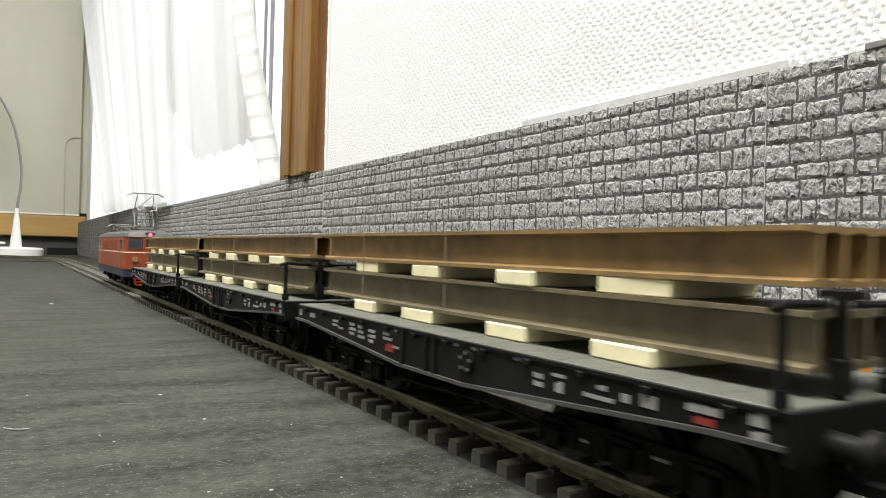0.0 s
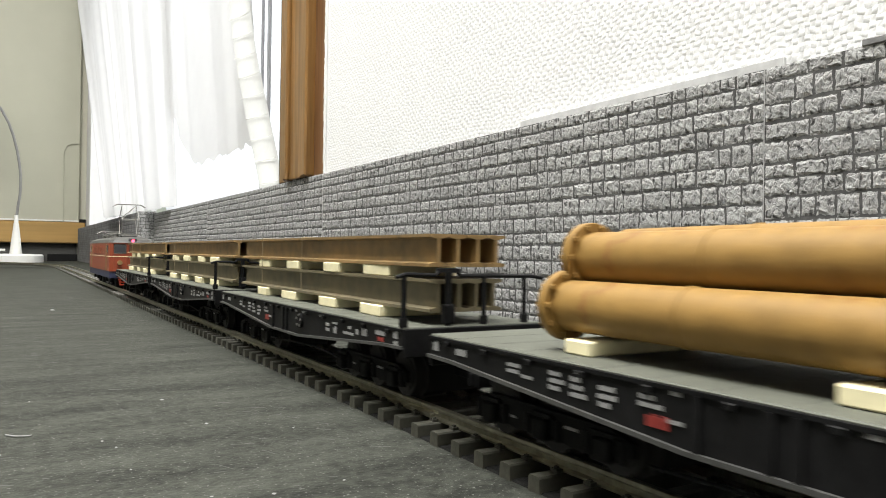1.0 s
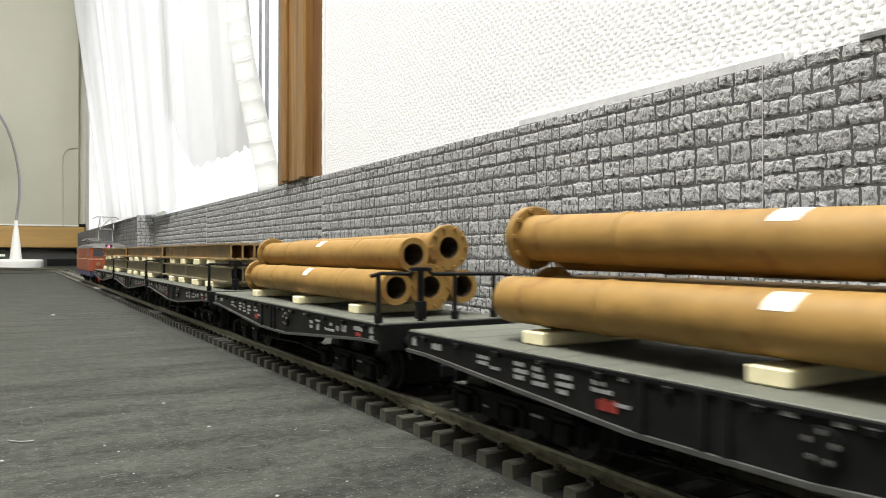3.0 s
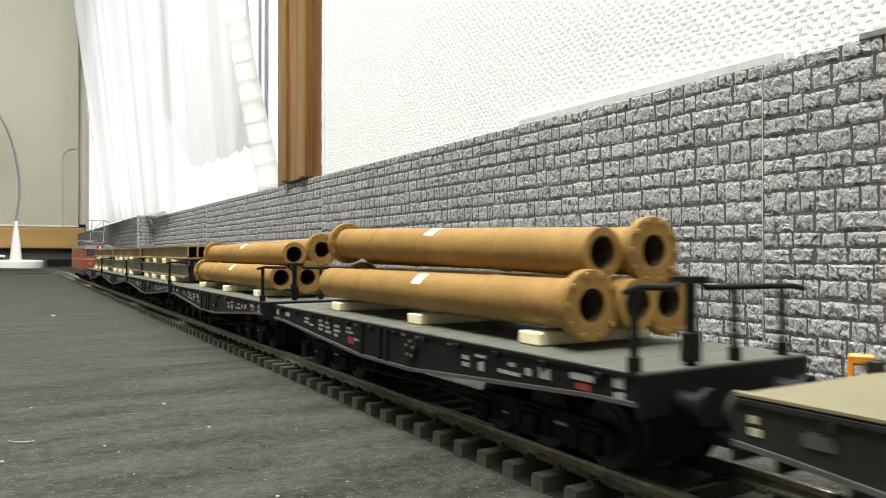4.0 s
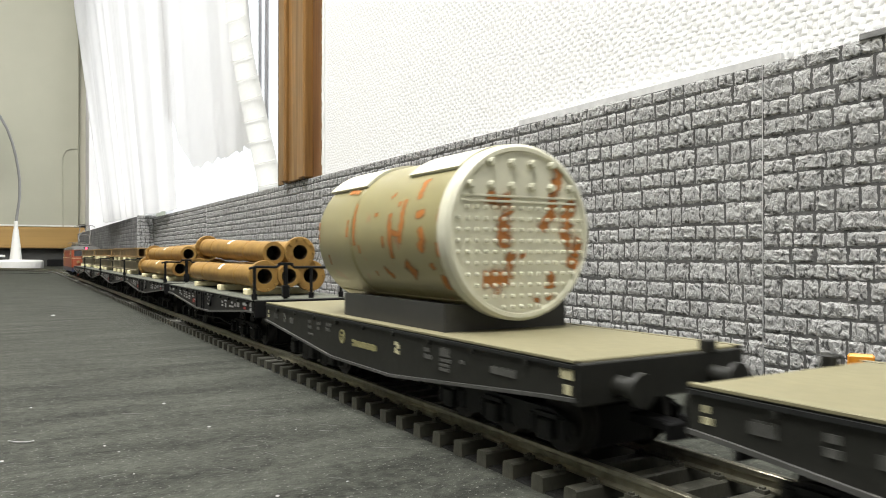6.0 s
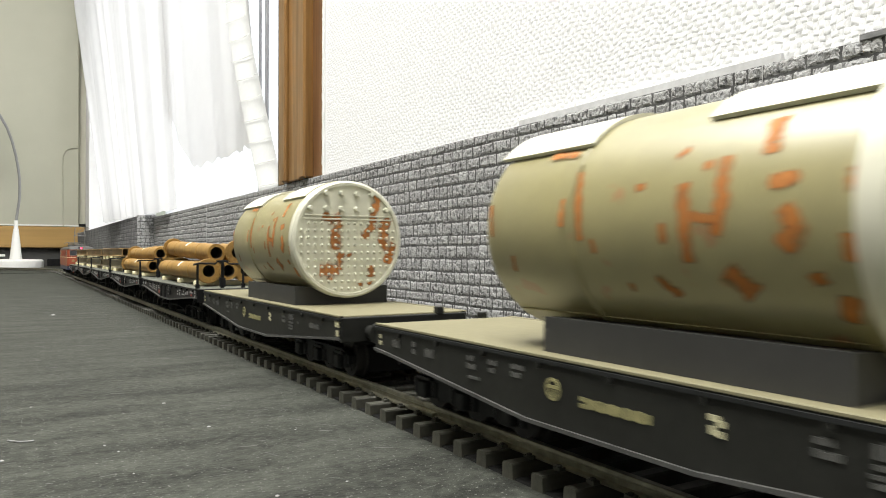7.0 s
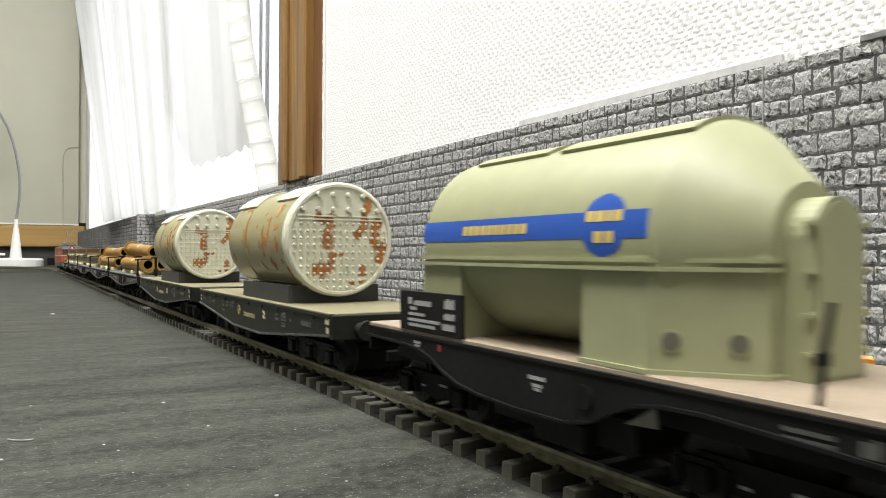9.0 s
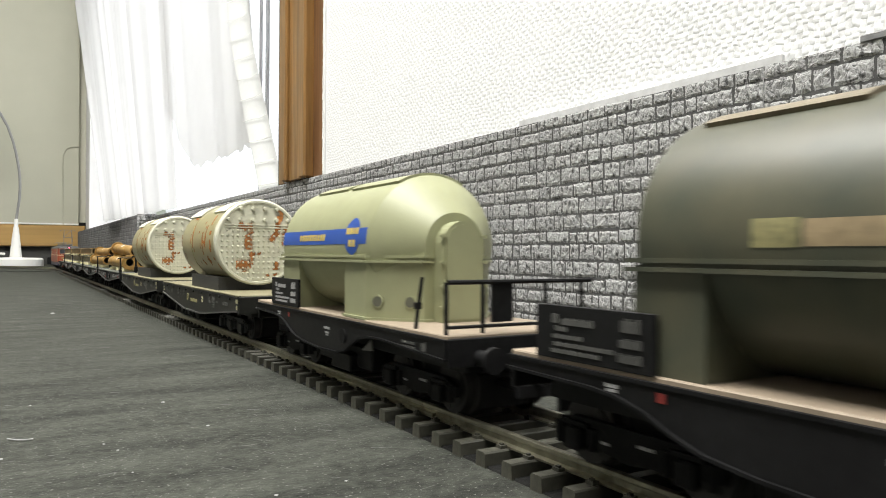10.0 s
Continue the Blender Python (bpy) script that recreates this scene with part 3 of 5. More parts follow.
def stone_variants():
    """Rough-hewn stones of several widths, each with its own chipped relief."""
    out = []
    r = random.Random(21)
    for k in range(42):
        w = (3.9, 5.2, 6.2, 7.4, 8.6, 10.2, 12.6)[k % 7] * r.uniform(0.92, 1.08)
        nu, nv, h = max(6, int(w * 1.15)), 6, 4.62
        rough = r.uniform(0.12, 0.42)
        lean = r.uniform(-0.5, 0.5)
        verts, faces = [], []
        for j in range(nv + 1):
            for i in range(nu + 1):
                u, v = i / nu, j / nv
                e = min(i, nu - i, j, nv - j)
                y, z = (u - 0.5) * w, (v - 0.5) * h
                if e == 0:
                    y += r.uniform(-0.22, 0.22)
                    z += r.uniform(-0.24, 0.24)
                    dpt = 0.0
                else:
                    y += r.uniform(-0.2, 0.2)
                    z += r.uniform(-0.18, 0.18)
                    chip = noise.noise(Vector((0.62 * (y + lean * z) + 9 * k, 0.55 * (z - lean * y), 1.7 * k)))
                    dpt = max(0.1, 0.26 + rough * chip + r.uniform(-0.06, 0.06))
                verts.append((-dpt, y, z))
        for j in range(nv):
            for i in range(nu):
                a = j * (nu + 1) + i
                faces.append((a, a + nu + 1, a + nu + 2, a + 1))
        out.append((w, verts, faces))
    return out


def stone_rows(y0, y1, height, seed):
    """(variant, y, z) for each stone of a stretch of wall."""
    r = random.Random(seed)
    kinds = range(len(STONES))
    rises, tall = [], 0.0
    while tall < height - 2.5:
        rises.append(r.choice((0.80, 0.92, 1.0, 1.06, 1.22)))
        tall += 5.28 * rises[-1]
    z = 0.0
    for rise in rises:
        rise *= (height + 0.25) / tall
        z += 2.64 * rise
        row, total = [], 0.0
        while total < y1 - y0 - 4:
            k = r.choice(kinds)
            gap = r.uniform(0.5, 0.95)
            row.append((k, gap))
            total += STONES[k][0] + gap
        f = (y1 - y0) / total
        y = y0
        for k, gap in row:
            w = STONES[k][0] * f
            yield k, y + w / 2, z + r.uniform(-0.18, 0.18), f, rise * r.uniform(0.92, 1.05)
            y += w + gap * f
        z += 2.64 * rise


STONES = stone_variants()
STONE_MESH = []
for w, vs, fs in STONES:
    me = bpy.data.meshes.new("stone")
    me.from_pydata([(a * MM, b * MM, c * MM) for a, b, c in vs], [], fs)
    me.materials.append(STONE)
    STONE_MESH.append(me)


def stone_wall(name, label, runs, face, height, single, seed, back=3.0, mat=None):
    """A card wall with embossed stones; stones between the two distances in `single` are parts of their own."""
    bm = B()
    for y0, y1 in runs:
        box(bm, face, face + back, y0, y1, 0.05, height)
    wall = setting(name, bm, MORTAR, label)
    verts, faces = [], []
    for n, (y0, y1) in enumerate(runs):
        for k, y, z, f, g in stone_rows(y0 + 0.1, y1 + 0.4, height, seed + n):
            if single and single[0] < y < single[1]:
                o = new("stone", STONE_MESH[k])
                o.parent = wall
                o.location = ((face - 0.02) * MM, y * MM, z * MM)
                o.scale = (1, f, g)
            else:
                base = len(verts)
                verts += [((a + face - 0.02) * MM, (b * f + y) * MM, (c * g + z) * MM) for a, b, c in STONES[k][1]]
                faces += [tuple(i + base for i in f) for f in STONES[k][2]]
    me = bpy.data.meshes.new("stonework")
    me.from_pydata(verts, [], faces)
    me.materials.append(mat or STONE)
    o = new("stonework", me)
    o.parent = wall
    tagged(o, kind="stuff")
    return wall


stone_wall("wall_strip", "embossed grey stone card wall along the track", ((-560, -213.4), (-213.4, 136.3), (136.3, 485.9), (485.9, 836.1), (836.1, 1186)), 188.0, 91.2, (98, 235), 31)
# the far strip's stones are a darker tone than the near strip's
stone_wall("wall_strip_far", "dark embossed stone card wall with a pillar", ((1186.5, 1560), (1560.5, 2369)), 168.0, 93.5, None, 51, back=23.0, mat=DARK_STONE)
bm = B()
r = random.Random(3)
for i in range(18):
    z = 1 + 5.2 * i
    x = 164
    while x < 190:
        w = r.uniform(3.5, 8)
        box(bm, x, min(192, x + w) - 0.6, 1183.5 - r.uniform(0, 0.9), 1186.4, z, z + 4.6, 0.4)
        x += w
part("pillar_stones", bm, STONE, bpy.data.objects["wall_strip_far"])
for y in (136.3, 485.9, 836.1):
    part("seam", box(B(), 187.75, 188.2, y - 0.09, y + 0.09, 0.1, 91.3), SEAM, bpy.data.objects["wall_strip"], "thin pale seam between card sheets")
# bare card edge and tape above the stones
strip = bpy.data.objects["wall_strip"]
part("card_edge", box(B(), 190.2, 191.6, 132, 258, 89, 94.2), GREY_CARD, strip, "bare pale grey card edge")
part("top_course", box(B(), 187.4, 190.9, -300, 108, 91.0, 93.0, 0.3), GREY_CARD2, strip)

# ---- train ----
SPEED = 84.0
MOVERS = []   # (thing, distance of its vehicle's middle along the track at 0 s, half of the pivots' spacing, place on the vehicle)
WHEELS = []   # (wheelset, place on its bogie, radius)


def add(ob, middle, half, at=(0, 0, 0), turn=(0, 0, 0)):
    MOVERS.append((ob, middle, half, pose(at[0] * MM, at[1] * MM, at[2] * MM, *turn)))
    return ob


def arc(r, a0, a1, n, cx=0.0, cz=0.0):
    return [(cx + r * math.cos(radians(a0 + (a1 - a0) * i / n)), cz + r * math.sin(radians(a0 + (a1 - a0) * i / n))) for i in range(n + 1)]


def bars(bm, x, rows, thick=0.1):
    """Painted marks on a long side: (y, z, width, height)."""
    lines = []
    for y, z, w, h in rows:
        n = int(h / 0.95) if h > 1.5 else 1
        for i in range(n):
            k = 0.8 + 0.2 * math.sin(y * 3.7 + i * 2.1)
            lines.append((y + (1 - k) * w * 0.4, z + h * ((i + 0.5) / n - 0.5), w * (k if n > 1 else 1), h / n * (0.62 if n > 1 else 1)))
    for y, z, w, h in lines:
        if w < 1.6:
            box(bm, x - thick, x + thick, y - w / 2, y + w / 2, z - h / 2, z + h / 2)
            continue
        n = max(2, round(w / 0.85))
        for i in range(n):
            k = 0.82 + 0.16 * math.sin(y * 5.1 + z * 3 + i * 2.3)
            c = y + w * ((i + 0.5) / n - 0.5)
            box(bm, x - thick, x + thick, c - w / n * k / 2, c + w / n * k / 2, z - h / 2, z + h / 2 - h * 0.18 * (i % 2))
    return bm


def bogie(parent, y, axles, wheel_r, mat, width=11.6):
    """A bogie with moulded side frames, axle boxes, springs and turning wheelsets."""
    n = len(axles)
    top = RAIL_TOP + wheel_r
    reach = axles[-1] + 5
    bg = part("bogie", box(box(B(), -8, 8, -4, 4, top - 1, top + 3.5, 0.4), -5, 5, -reach + 3, reach - 3, top - 0.5, top + 1.2, 0.3), mat, parent)
    # dark block added between the wheels to keep light out from under the wagon
    part("inner_frame", box(B(), -6.4, 6.4, -reach + 1, reach - 1, RAIL_TOP + 0.8, top + 2.6, 0.3), BLACK, bg)
    bg.location = (0, y * MM, 0)
    for s in (-1, 1):
        bm = B()
        x0, x1 = s * width - 0.6, s * width + 0.6
        outline = [(-reach, top + 0.8), (-reach, top - 1.2), (-axles[-1] + 3, top - 1.6)]
        for a, b in zip(axles, axles[1:]):
            outline += [(a + 3, top - 1.6), ((a + b) / 2, top - 2.6), (b - 3, top - 1.6)]
        outline += [(reach, top - 1.2), (reach, top + 0.8), (reach - 4, top + 2.2), (-reach + 4, top + 2.2)]
        prism(bm, outline, x0, x1)
        for a in axles:
            box(bm, s * (width + 0.9) - 1.1, s * (width + 0.9) + 1.1, a - 1.7, a + 1.7, top - 2.6, top + 0.8, 0.3)
            box(bm, s * (width + 0.7) - 0.7, s * (width + 0.7) + 0.7, a - 2.6, a + 2.6, top + 0.9, top + 1.6)
            for d in (-3.6, 3.6):
                cyl(bm, (s * (width + 0.6), a + d, top - 2.2), (s * (width + 0.6), a + d, top + 1.0), 0.8, n=8)
            box(bm, s * (width - 2) - 0.5, s * (width - 2) + 0.5, a + wheel_r + 0.3, a + wheel_r + 1.3, RAIL_TOP + 2, top + 1)
        side_ = part("side_frame", bm, mat, bg)
        if mat is BLACK_EDGE:
            part("lettering", bars(B(), s * (width + 0.62), ((axles[0] + 7, top + 0.4, 3.0, 0.5), (axles[-1] - 6.2, top - 0.6, 1.4, 0.4))), WHITE, side_, "small white lettering")
    first_set = None
    for a in axles:
        if first_set is None:
            bm = B()
            cyl(bm, (-9.5, 0, 0), (9.5, 0, 0), 0.9, n=10)
            for s in (-1, 1):
                cyl(bm, (s * 7.4, 0, 0), (s * 9.6, 0, 0), wheel_r, n=24)
                cyl(bm, (s * 7.0, 0, 0), (s * 7.4, 0, 0), wheel_r + 0.9, n=24)
                cyl(bm, (s * 9.6, 0, 0), (s * 9.9, 0, 0), wheel_r - 1.0, n=16)
                for q in range(4):
                    box(bm, s * 9.8 - 0.2, s * 9.8 + 0.2, -0.4, 0.4, 1.2, wheel_r - 1.2, m=pose(0, 0, 0, 90 * q))
            first_set = part("wheelset", bm, WHEEL, bg)
            ws = first_set
            ws.location = (0, a * MM, (RAIL_TOP + wheel_r) * MM)
        else:
            ws = again(first_set, 0, a, RAIL_TOP + wheel_r)
        WHEELS.append((ws, (0, a, RAIL_TOP + wheel_r), wheel_r))
    return bg


def buffers(w, end, z, mat):
    d = 1 if end > 0 else -1
    for x in (-10, 10):
        bm = cyl(B(), (x, end, z), (x, end + d * 4.2, z), 1.6, 1.4, 12)
        cyl(bm, (x, end + d * 4.2, z), (x, end + d * 5.1, z), 2.5, 2.4, 18)
        part("buffer", bm, mat, w, smooth=True)


def coupler(w, end, mat):
    d = 1 if end > 0 else -1
    bm = B()
    box(bm, -1.6, 1.6, min(end - d * 6, end + d * 3.5), max(end - d * 6, end + d * 3.5), 10.2, 11.8, 0.2)
    box(bm, -4.2, 4.2, min(end + d * 3.5, end + d * 4.6), max(end + d * 3.5, end + d * 4.6), 9.6, 12.2, 0.2)
    box(bm, -1.0, 1.0, min(end + d * 3.5, end + d * 7.5), max(end + d * 3.5, end + d * 7.5), 12.2, 13.2, 0.2)
    part("coupler", bm, mat, w)


def end_rail(w, y, mat):
    """Brake platform rail at one end: a cross bar on four posts, with the thicker brake column."""
    bm = B()
    tube(bm, [(-18.6, y, 31.6), (-16.4, y, 32.2), (-9.5, y, 32.0), (-8.2, y, 33.1), (-4.8, y, 33.1), (-3.6, y, 31.9), (15.5, y, 31.7), (18.5, y, 31.2)], 0.42, 8)
    part("cross_bar", bm, mat, w)
    for x, r_ in ((-16.8, 0.55), (2.5, 0.5), (13.2, 0.5)):
        part("post", cyl(cyl(B(), (x, y, 20), (x, y, 31.8), r_, n=10), (x, y, 21.6), (x, y, 23.4), r_ + 0.4, n=10), mat, w)
    bm = cyl(B(), (-6.4, y, 18), (-6.4, y, 32.6), 0.75, n=12)
    box(bm, -7.6, -5.2, y - 0.9, y + 0.9, 22, 26, 0.2)
    part("brake_column", bm, mat, w)
    part("brake_wheel", lathe(B(), [(-0.4, 1.9), (-0.4, 2.6), (0.4, 2.6), (0.4, 1.9), (-0.4, 1.9)], 18, m=pose(-6.4, y, 33.0, 90)), mat, w)


# lettering on the long sides: (place, height, width, height of the block)
BLACK_MARKS = ((60.8, 19.4, 3.4, 1.2), (45.9, 18.9, 3.6, 1.9), (42.2, 18.0, 2.6, 0.5), (35.5, 18.5, 3.6, 3.1), (30.9, 18.3, 3.5, 3.2), (25.1, 18.0, 3.8, 3.3), (17.6, 18.8, 4.2, 1.9),
               (13.7, 17.0, 2.4, 0.5), (30.9, 20.4, 1.4, 0.5), (13.6, 20.4, 1.4, 0.5), (-9.5, 20.4, 1.4, 0.5), (-15.1, 20.4, 1.4, 0.5), (-27.5, 20.4, 1.6, 0.5),
               (-33.0, 18.1, 3.2, 2.4), (-37.7, 19.4, 3.0, 0.5), (-37.6, 17.8, 1.7, 1.6), (-46.3, 17.8, 6.0, 0.6), (-46.4, 19.2, 1.8, 0.7), (-50.4, 18.6, 1.3, 1.1), (-54.7, 18.9, 2.7, 1.6),
               (-63.2, 19.6, 4.8, 1.0), (-69.6, 19.9, 1.9, 1.5), (-69.8, 18.2, 1.9, 1.0), (70, 19.6, 1.8, 1.8))


def black_flat(label):
    w = thing("flat_wagon", label, "flat wagon", "black flat wagons")
    h = 72.5
    part("deck", box(B(), -17.2, 17.2, -h, h, 20.4, 21.55, 0.2), DECK, w, "matt grey-green deck")
    bm = B()
    for i in range(1, 16):
        box(bm, -17.0, 17.0, -h + i * 9.06 - 0.12, -h + i * 9.06 + 0.12, 21.5, 21.58)
    part("plank_joints", bm, DECK_LINE, w)
    side = [(h, 21.2), (h, 17.6), (64, 17.4), (12, 13.9), (-12, 13.9), (-64, 17.4), (-h, 17.6), (-h, 21.2)]
    lip = side[1:-1]
    for s in (-1, 1):
        sill = part("side_sill", prism(B(), side, s * 17.1 - 0.35, s * 17.1 + 0.35), BLACK, w)
        bm = B()
        for (ya, za), (yb, zb) in zip(lip, lip[1:]):
            m = Matrix.Translation((s * 17.6, (ya + yb) / 2, (za + zb) / 2)) @ Matrix.Rotation(math.atan2(zb - za, yb - ya), 4, "X")
            box(bm, -0.45, 0.45, -math.hypot(yb - ya, zb - za) / 2, math.hypot(yb - ya, zb - za) / 2, -0.3, 0.3, m=m)
        # grey lip on a black sill: its edge highlight is put into the colour
        part("lower_lip", bm, GREY_EDGE, sill)
        part("upper_lip", box(B(), s * 17.5 - 0.3, s * 17.5 + 0.3, -h, h, 20.75, 21.25), BLACK_EDGE, sill)
        for y in (10.5, 1.2, -2.0):
            part("stiffener", box(B(), s * 17.6 - 0.35, s * 17.6 + 0.35, y - 0.5, y + 0.5, 14.2, 20.7), BLACK, sill)
        dial = part("brake_dial", cyl(B(), (s * 17.4, -13.2, 18.0), (s * 18.1, -13.2, 18.0), 2.0, n=16), BLACK_EDGE, sill)
        bm = B()
        for q in range(5):
            a = TAU * q / 5 + 0.4
            cyl(bm, (s * 17.6, -13.2 + 1.5 * math.cos(a), 18.0 + 1.5 * math.sin(a)), (s * 18.3, -13.2 + 1.5 * math.cos(a), 18.0 + 1.5 * math.sin(a)), 0.32, n=8)
        part("bolts", bm, STEEL_DULL, dial, "grey metal bolt heads")
        bm = B()
        for i in range(12):
            y = -66 + 12 * i
            box(bm, s * 17.7 - 0.4, s * 17.7 + 0.4, y - 0.7, y + 0.7, 19.9, 20.8, 0.15)
        part("rivets", bm, BLACK, sill)
        part("lettering", bars(B(), s * 17.5, BLACK_MARKS), WHITE, sill, "small white lettering")
        part("mark", bars(B(), s * 17.5, ((16.2, 16.6, 3.6, 1.6), (-62.9, 18.3, 3.0, 0.9))), RED, sill, "red painted mark")
    part("centre_frame", box(box(B(), -11, 11, -66, 66, 15.5, 20.2), -15.5, 15.5, -22, 22, 14.4, 20.2), BLACK, w)
    for e in (-1, 1):
        part("headstock", box(B(), -17.2, 17.2, e * h - 0.5, e * h + 0.5, 15.6, 21.3, 0.2), BLACK, w)
        buffers(w, e * (h + 0.4), 17.3, BLACK)
        coupler(w, e * h, BLACK_EDGE)
        bogie(w, e * 45, (-14, 0, 14), 5.0, BLACK_EDGE)
    part("brake_rod", tube(B(), [(-15, -36, 10.5), (-15, -18, 11.5), (-15, 20, 10)], 0.3, 6), BLACK_EDGE, w)
    end_rail(w, -71.5, BLACK)
    return w


GREY_MARKS = ((61.1, 18.3, 3.4, 1.6), (53.6, 18.2, 2.0, 2.8), (47.7, 17.9, 3.2, 1.6), (33.1, 18.1, 3.4, 2.8), (26.8, 18.2, 2.9, 2.5), (20.2, 18.4, 3.6, 2.5), (32.5, 15.6, 3.8, 0.5),
              (-29.8, 17.9, 3.4, 2.6), (-36.3, 18.8, 3.6, 1.7), (-36.4, 17.3, 3.8, 0.6), (-36.2, 16.4, 3.8, 0.5), (-36.2, 15.6, 3.6, 0.6), (-41.7, 17.7, 1.2, 0.6), (-54, 17.8, 7.0, 1.3))


def grey_flat(label):
    w = thing("flat_wagon", label, "flat wagon", "grey flat wagons")
    h = 71.0
    part("deck", box(B(), -16.75, 16.75, -h + 0.6, h - 0.6, 19.6, 21.6, 0.2), SAND, w, "sand-coloured deck")
    side = [(h, 21.6), (h, 16.2), (65, 15.8), (18, 11.5), (-14, 11.5), (-65, 15.8), (-h, 16.2), (-h, 21.6)]
    lip = side[1:-1]
    for s in (-1, 1):
        sill = part("side_sill", prism(B(), side, s * 17.2 - 0.45, s * 17.2 + 0.45), GREY, w)
        part("top_rim", box(B(), s * 17.25 - 0.5, s * 17.25 + 0.5, -h, h, 21.2, 21.7, 0.1), SAND, sill)
        bm = B()
        for (ya, za), (yb, zb) in zip(lip, lip[1:]):
            m = Matrix.Translation((s * 17.7, (ya + yb) / 2, (za + zb) / 2)) @ Matrix.Rotation(math.atan2(zb - za, yb - ya), 4, "X")
            box(bm, -0.4, 0.4, -math.hypot(yb - ya, zb - za) / 2, math.hypot(yb - ya, zb - za) / 2, -0.28, 0.28, m=m)
        part("lower_lip", bm, GREY_EDGE, sill)
        part("upper_lip", box(B(), s * 17.7 - 0.3, s * 17.7 + 0.3, -h, h, 20.5, 21.0), GREY_DARK, sill)
        part("lettering", bars(B(), s * 17.7, GREY_MARKS), PALE_PRINT, sill, "faded pale lettering")
        part("mark", bars(B(), s * 17.72, ((-16.6, 18.3, 1.4, 0.7), (-17.6, 17.2, 1.3, 2.4), (-16.4, 16.9, 0.8, 1.0), (68.4, 18.4, 1.2, 2.6), (-69.5, 19.6, 2.6, 1.5), (-69.7, 17.4, 1.4, 1.4))), YELLOW_PALE, sill, "pale yellow mark")
        part("emblem", lathe(B(), [(-0.1, 1.25), (-0.1, 1.65), (0.1, 1.65), (0.1, 1.25), (-0.1, 1.25)], 24, m=pose(s * 17.66, 11.6, 17.0, 0, 0, 90)), YELLOW_DIM, sill, "round yellow emblem")
        part("emblem", box(box(B(), s * 17.66 - 0.1, s * 17.66 + 0.1, 10.6, 12.7, 17.1, 17.6), s * 17.66 - 0.1, s * 17.66 + 0.1, 11.2, 11.9, 15.9, 17.0), YELLOW_DIM, sill, "faded yellow emblem bar")
        part("name_bar", bars(B(), s * 17.68, [(5.2 - 1.2 * k, 16.2, 0.95, 1.2 + 0.25 * (k % 2) if k else 1.9) for k in range(11)]), YELLOW_DIM, sill, "faded yellow name bar")
        rivet = B()
        for i in range(9):
            cyl(rivet, (s * 17.6, -60 + 15 * i, 20.0), (s * 18.1, -60 + 15 * i, 20.0), 0.5, n=8)
        part("rivets", rivet, GREY, sill)
    part("centre_frame", box(B(), -11, 11, -64, 64, 13.5, 19.4), GREY, w)
    for e in (-1, 1):
        part("headstock", box(B(), -17.4, 17.4, e * h - 0.6, e * h + 0.6, 15.2, 21.2, 0.2), GREY, w)
        buffers(w, e * (h + 0.5), 17.6, GREY)
        coupler(w, e * h, BLACK_EDGE)
        bogie(w, e * 44, (-14.5, 0, 14.5), 5.0, GREY_DARK)
        part("stake_pocket", box(B(), 8.5, 10.5, e * h - 1, e * h + 1, 21, 23, 0.2), GREY, w)
    return w


def girder(mat, y0, y1, label):
    """An I-section girder: two tapered flanges on a thin web."""
    w, h, t = 2.22, 6.9, 0.65
    g = thing("steel_girder", label, "girder", "girders on the wagons")
    low = [(-w, 0), (w, 0), (w, t), (0.4, t + 0.35), (-0.4, t + 0.35), (-w, t)]
    part("flange", prism(B(), low, y0, y1, axis="y"), mat, g)
    part("flange", prism(B(), [(x, h - z) for x, z in low], y0, y1, axis="y"), mat, g)
    part("web", box(B(), -0.38, 0.38, y0 + 0.02, y1 - 0.02, t + 0.33, h - t - 0.33), mat, g)
    return g


def timber_mesh(w, d, h):
    return box(B(), 0, d, -w / 2, w / 2, 0, h, 0.25)


def load_girders(mid, seed):
    r = random.Random(seed)
    for layer, z in enumerate((24.2, 33.7)):
        for i in range(4):
            dy = r.uniform(-0.8, 0.8)
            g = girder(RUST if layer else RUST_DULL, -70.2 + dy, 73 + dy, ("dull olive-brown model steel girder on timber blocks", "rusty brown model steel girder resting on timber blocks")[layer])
            add(g, mid, 45, (-7.7 + 4.7 * i + r.uniform(-0.1, 0.1), 0, z))
        base, hh = ((21.6, 2.6), (31.1, 2.6))[layer]
        for k, y in enumerate((-42, -12.5, 18.5, 47)):
            tb = part("timber_block", timber_mesh(r.uniform(11, 14.5), r.uniform(17, 19.5), hh), TIMBER)
            tagged(tb, "pale yellow timber block under the load", "timber", "timber blocks")
            add(tb, mid, 45, (-10.4 + r.uniform(-0.6, 0.4) + layer * 0.4, y + r.uniform(-2, 2) - layer * 1.5, base), (0, 0, r.uniform(-3, 3)))
    for y in (47.5, 8.0 + 2 * (seed % 3)):
        bm = B()
        for x in (-9.95, 8.65):
            cyl(bm, (x, 0, 24.2), (x, 0, 40.75), 0.1, n=6)
        cyl(bm, (-9.95, 0, 40.75), (8.65, 0, 40.75), 0.1, n=6)
        th = tagged(part("binding_thread", bm, THREAD), "thin tan thread tied round the girders", "thread", "binding threads")
        add(th, mid, 45, (0, y, 0))


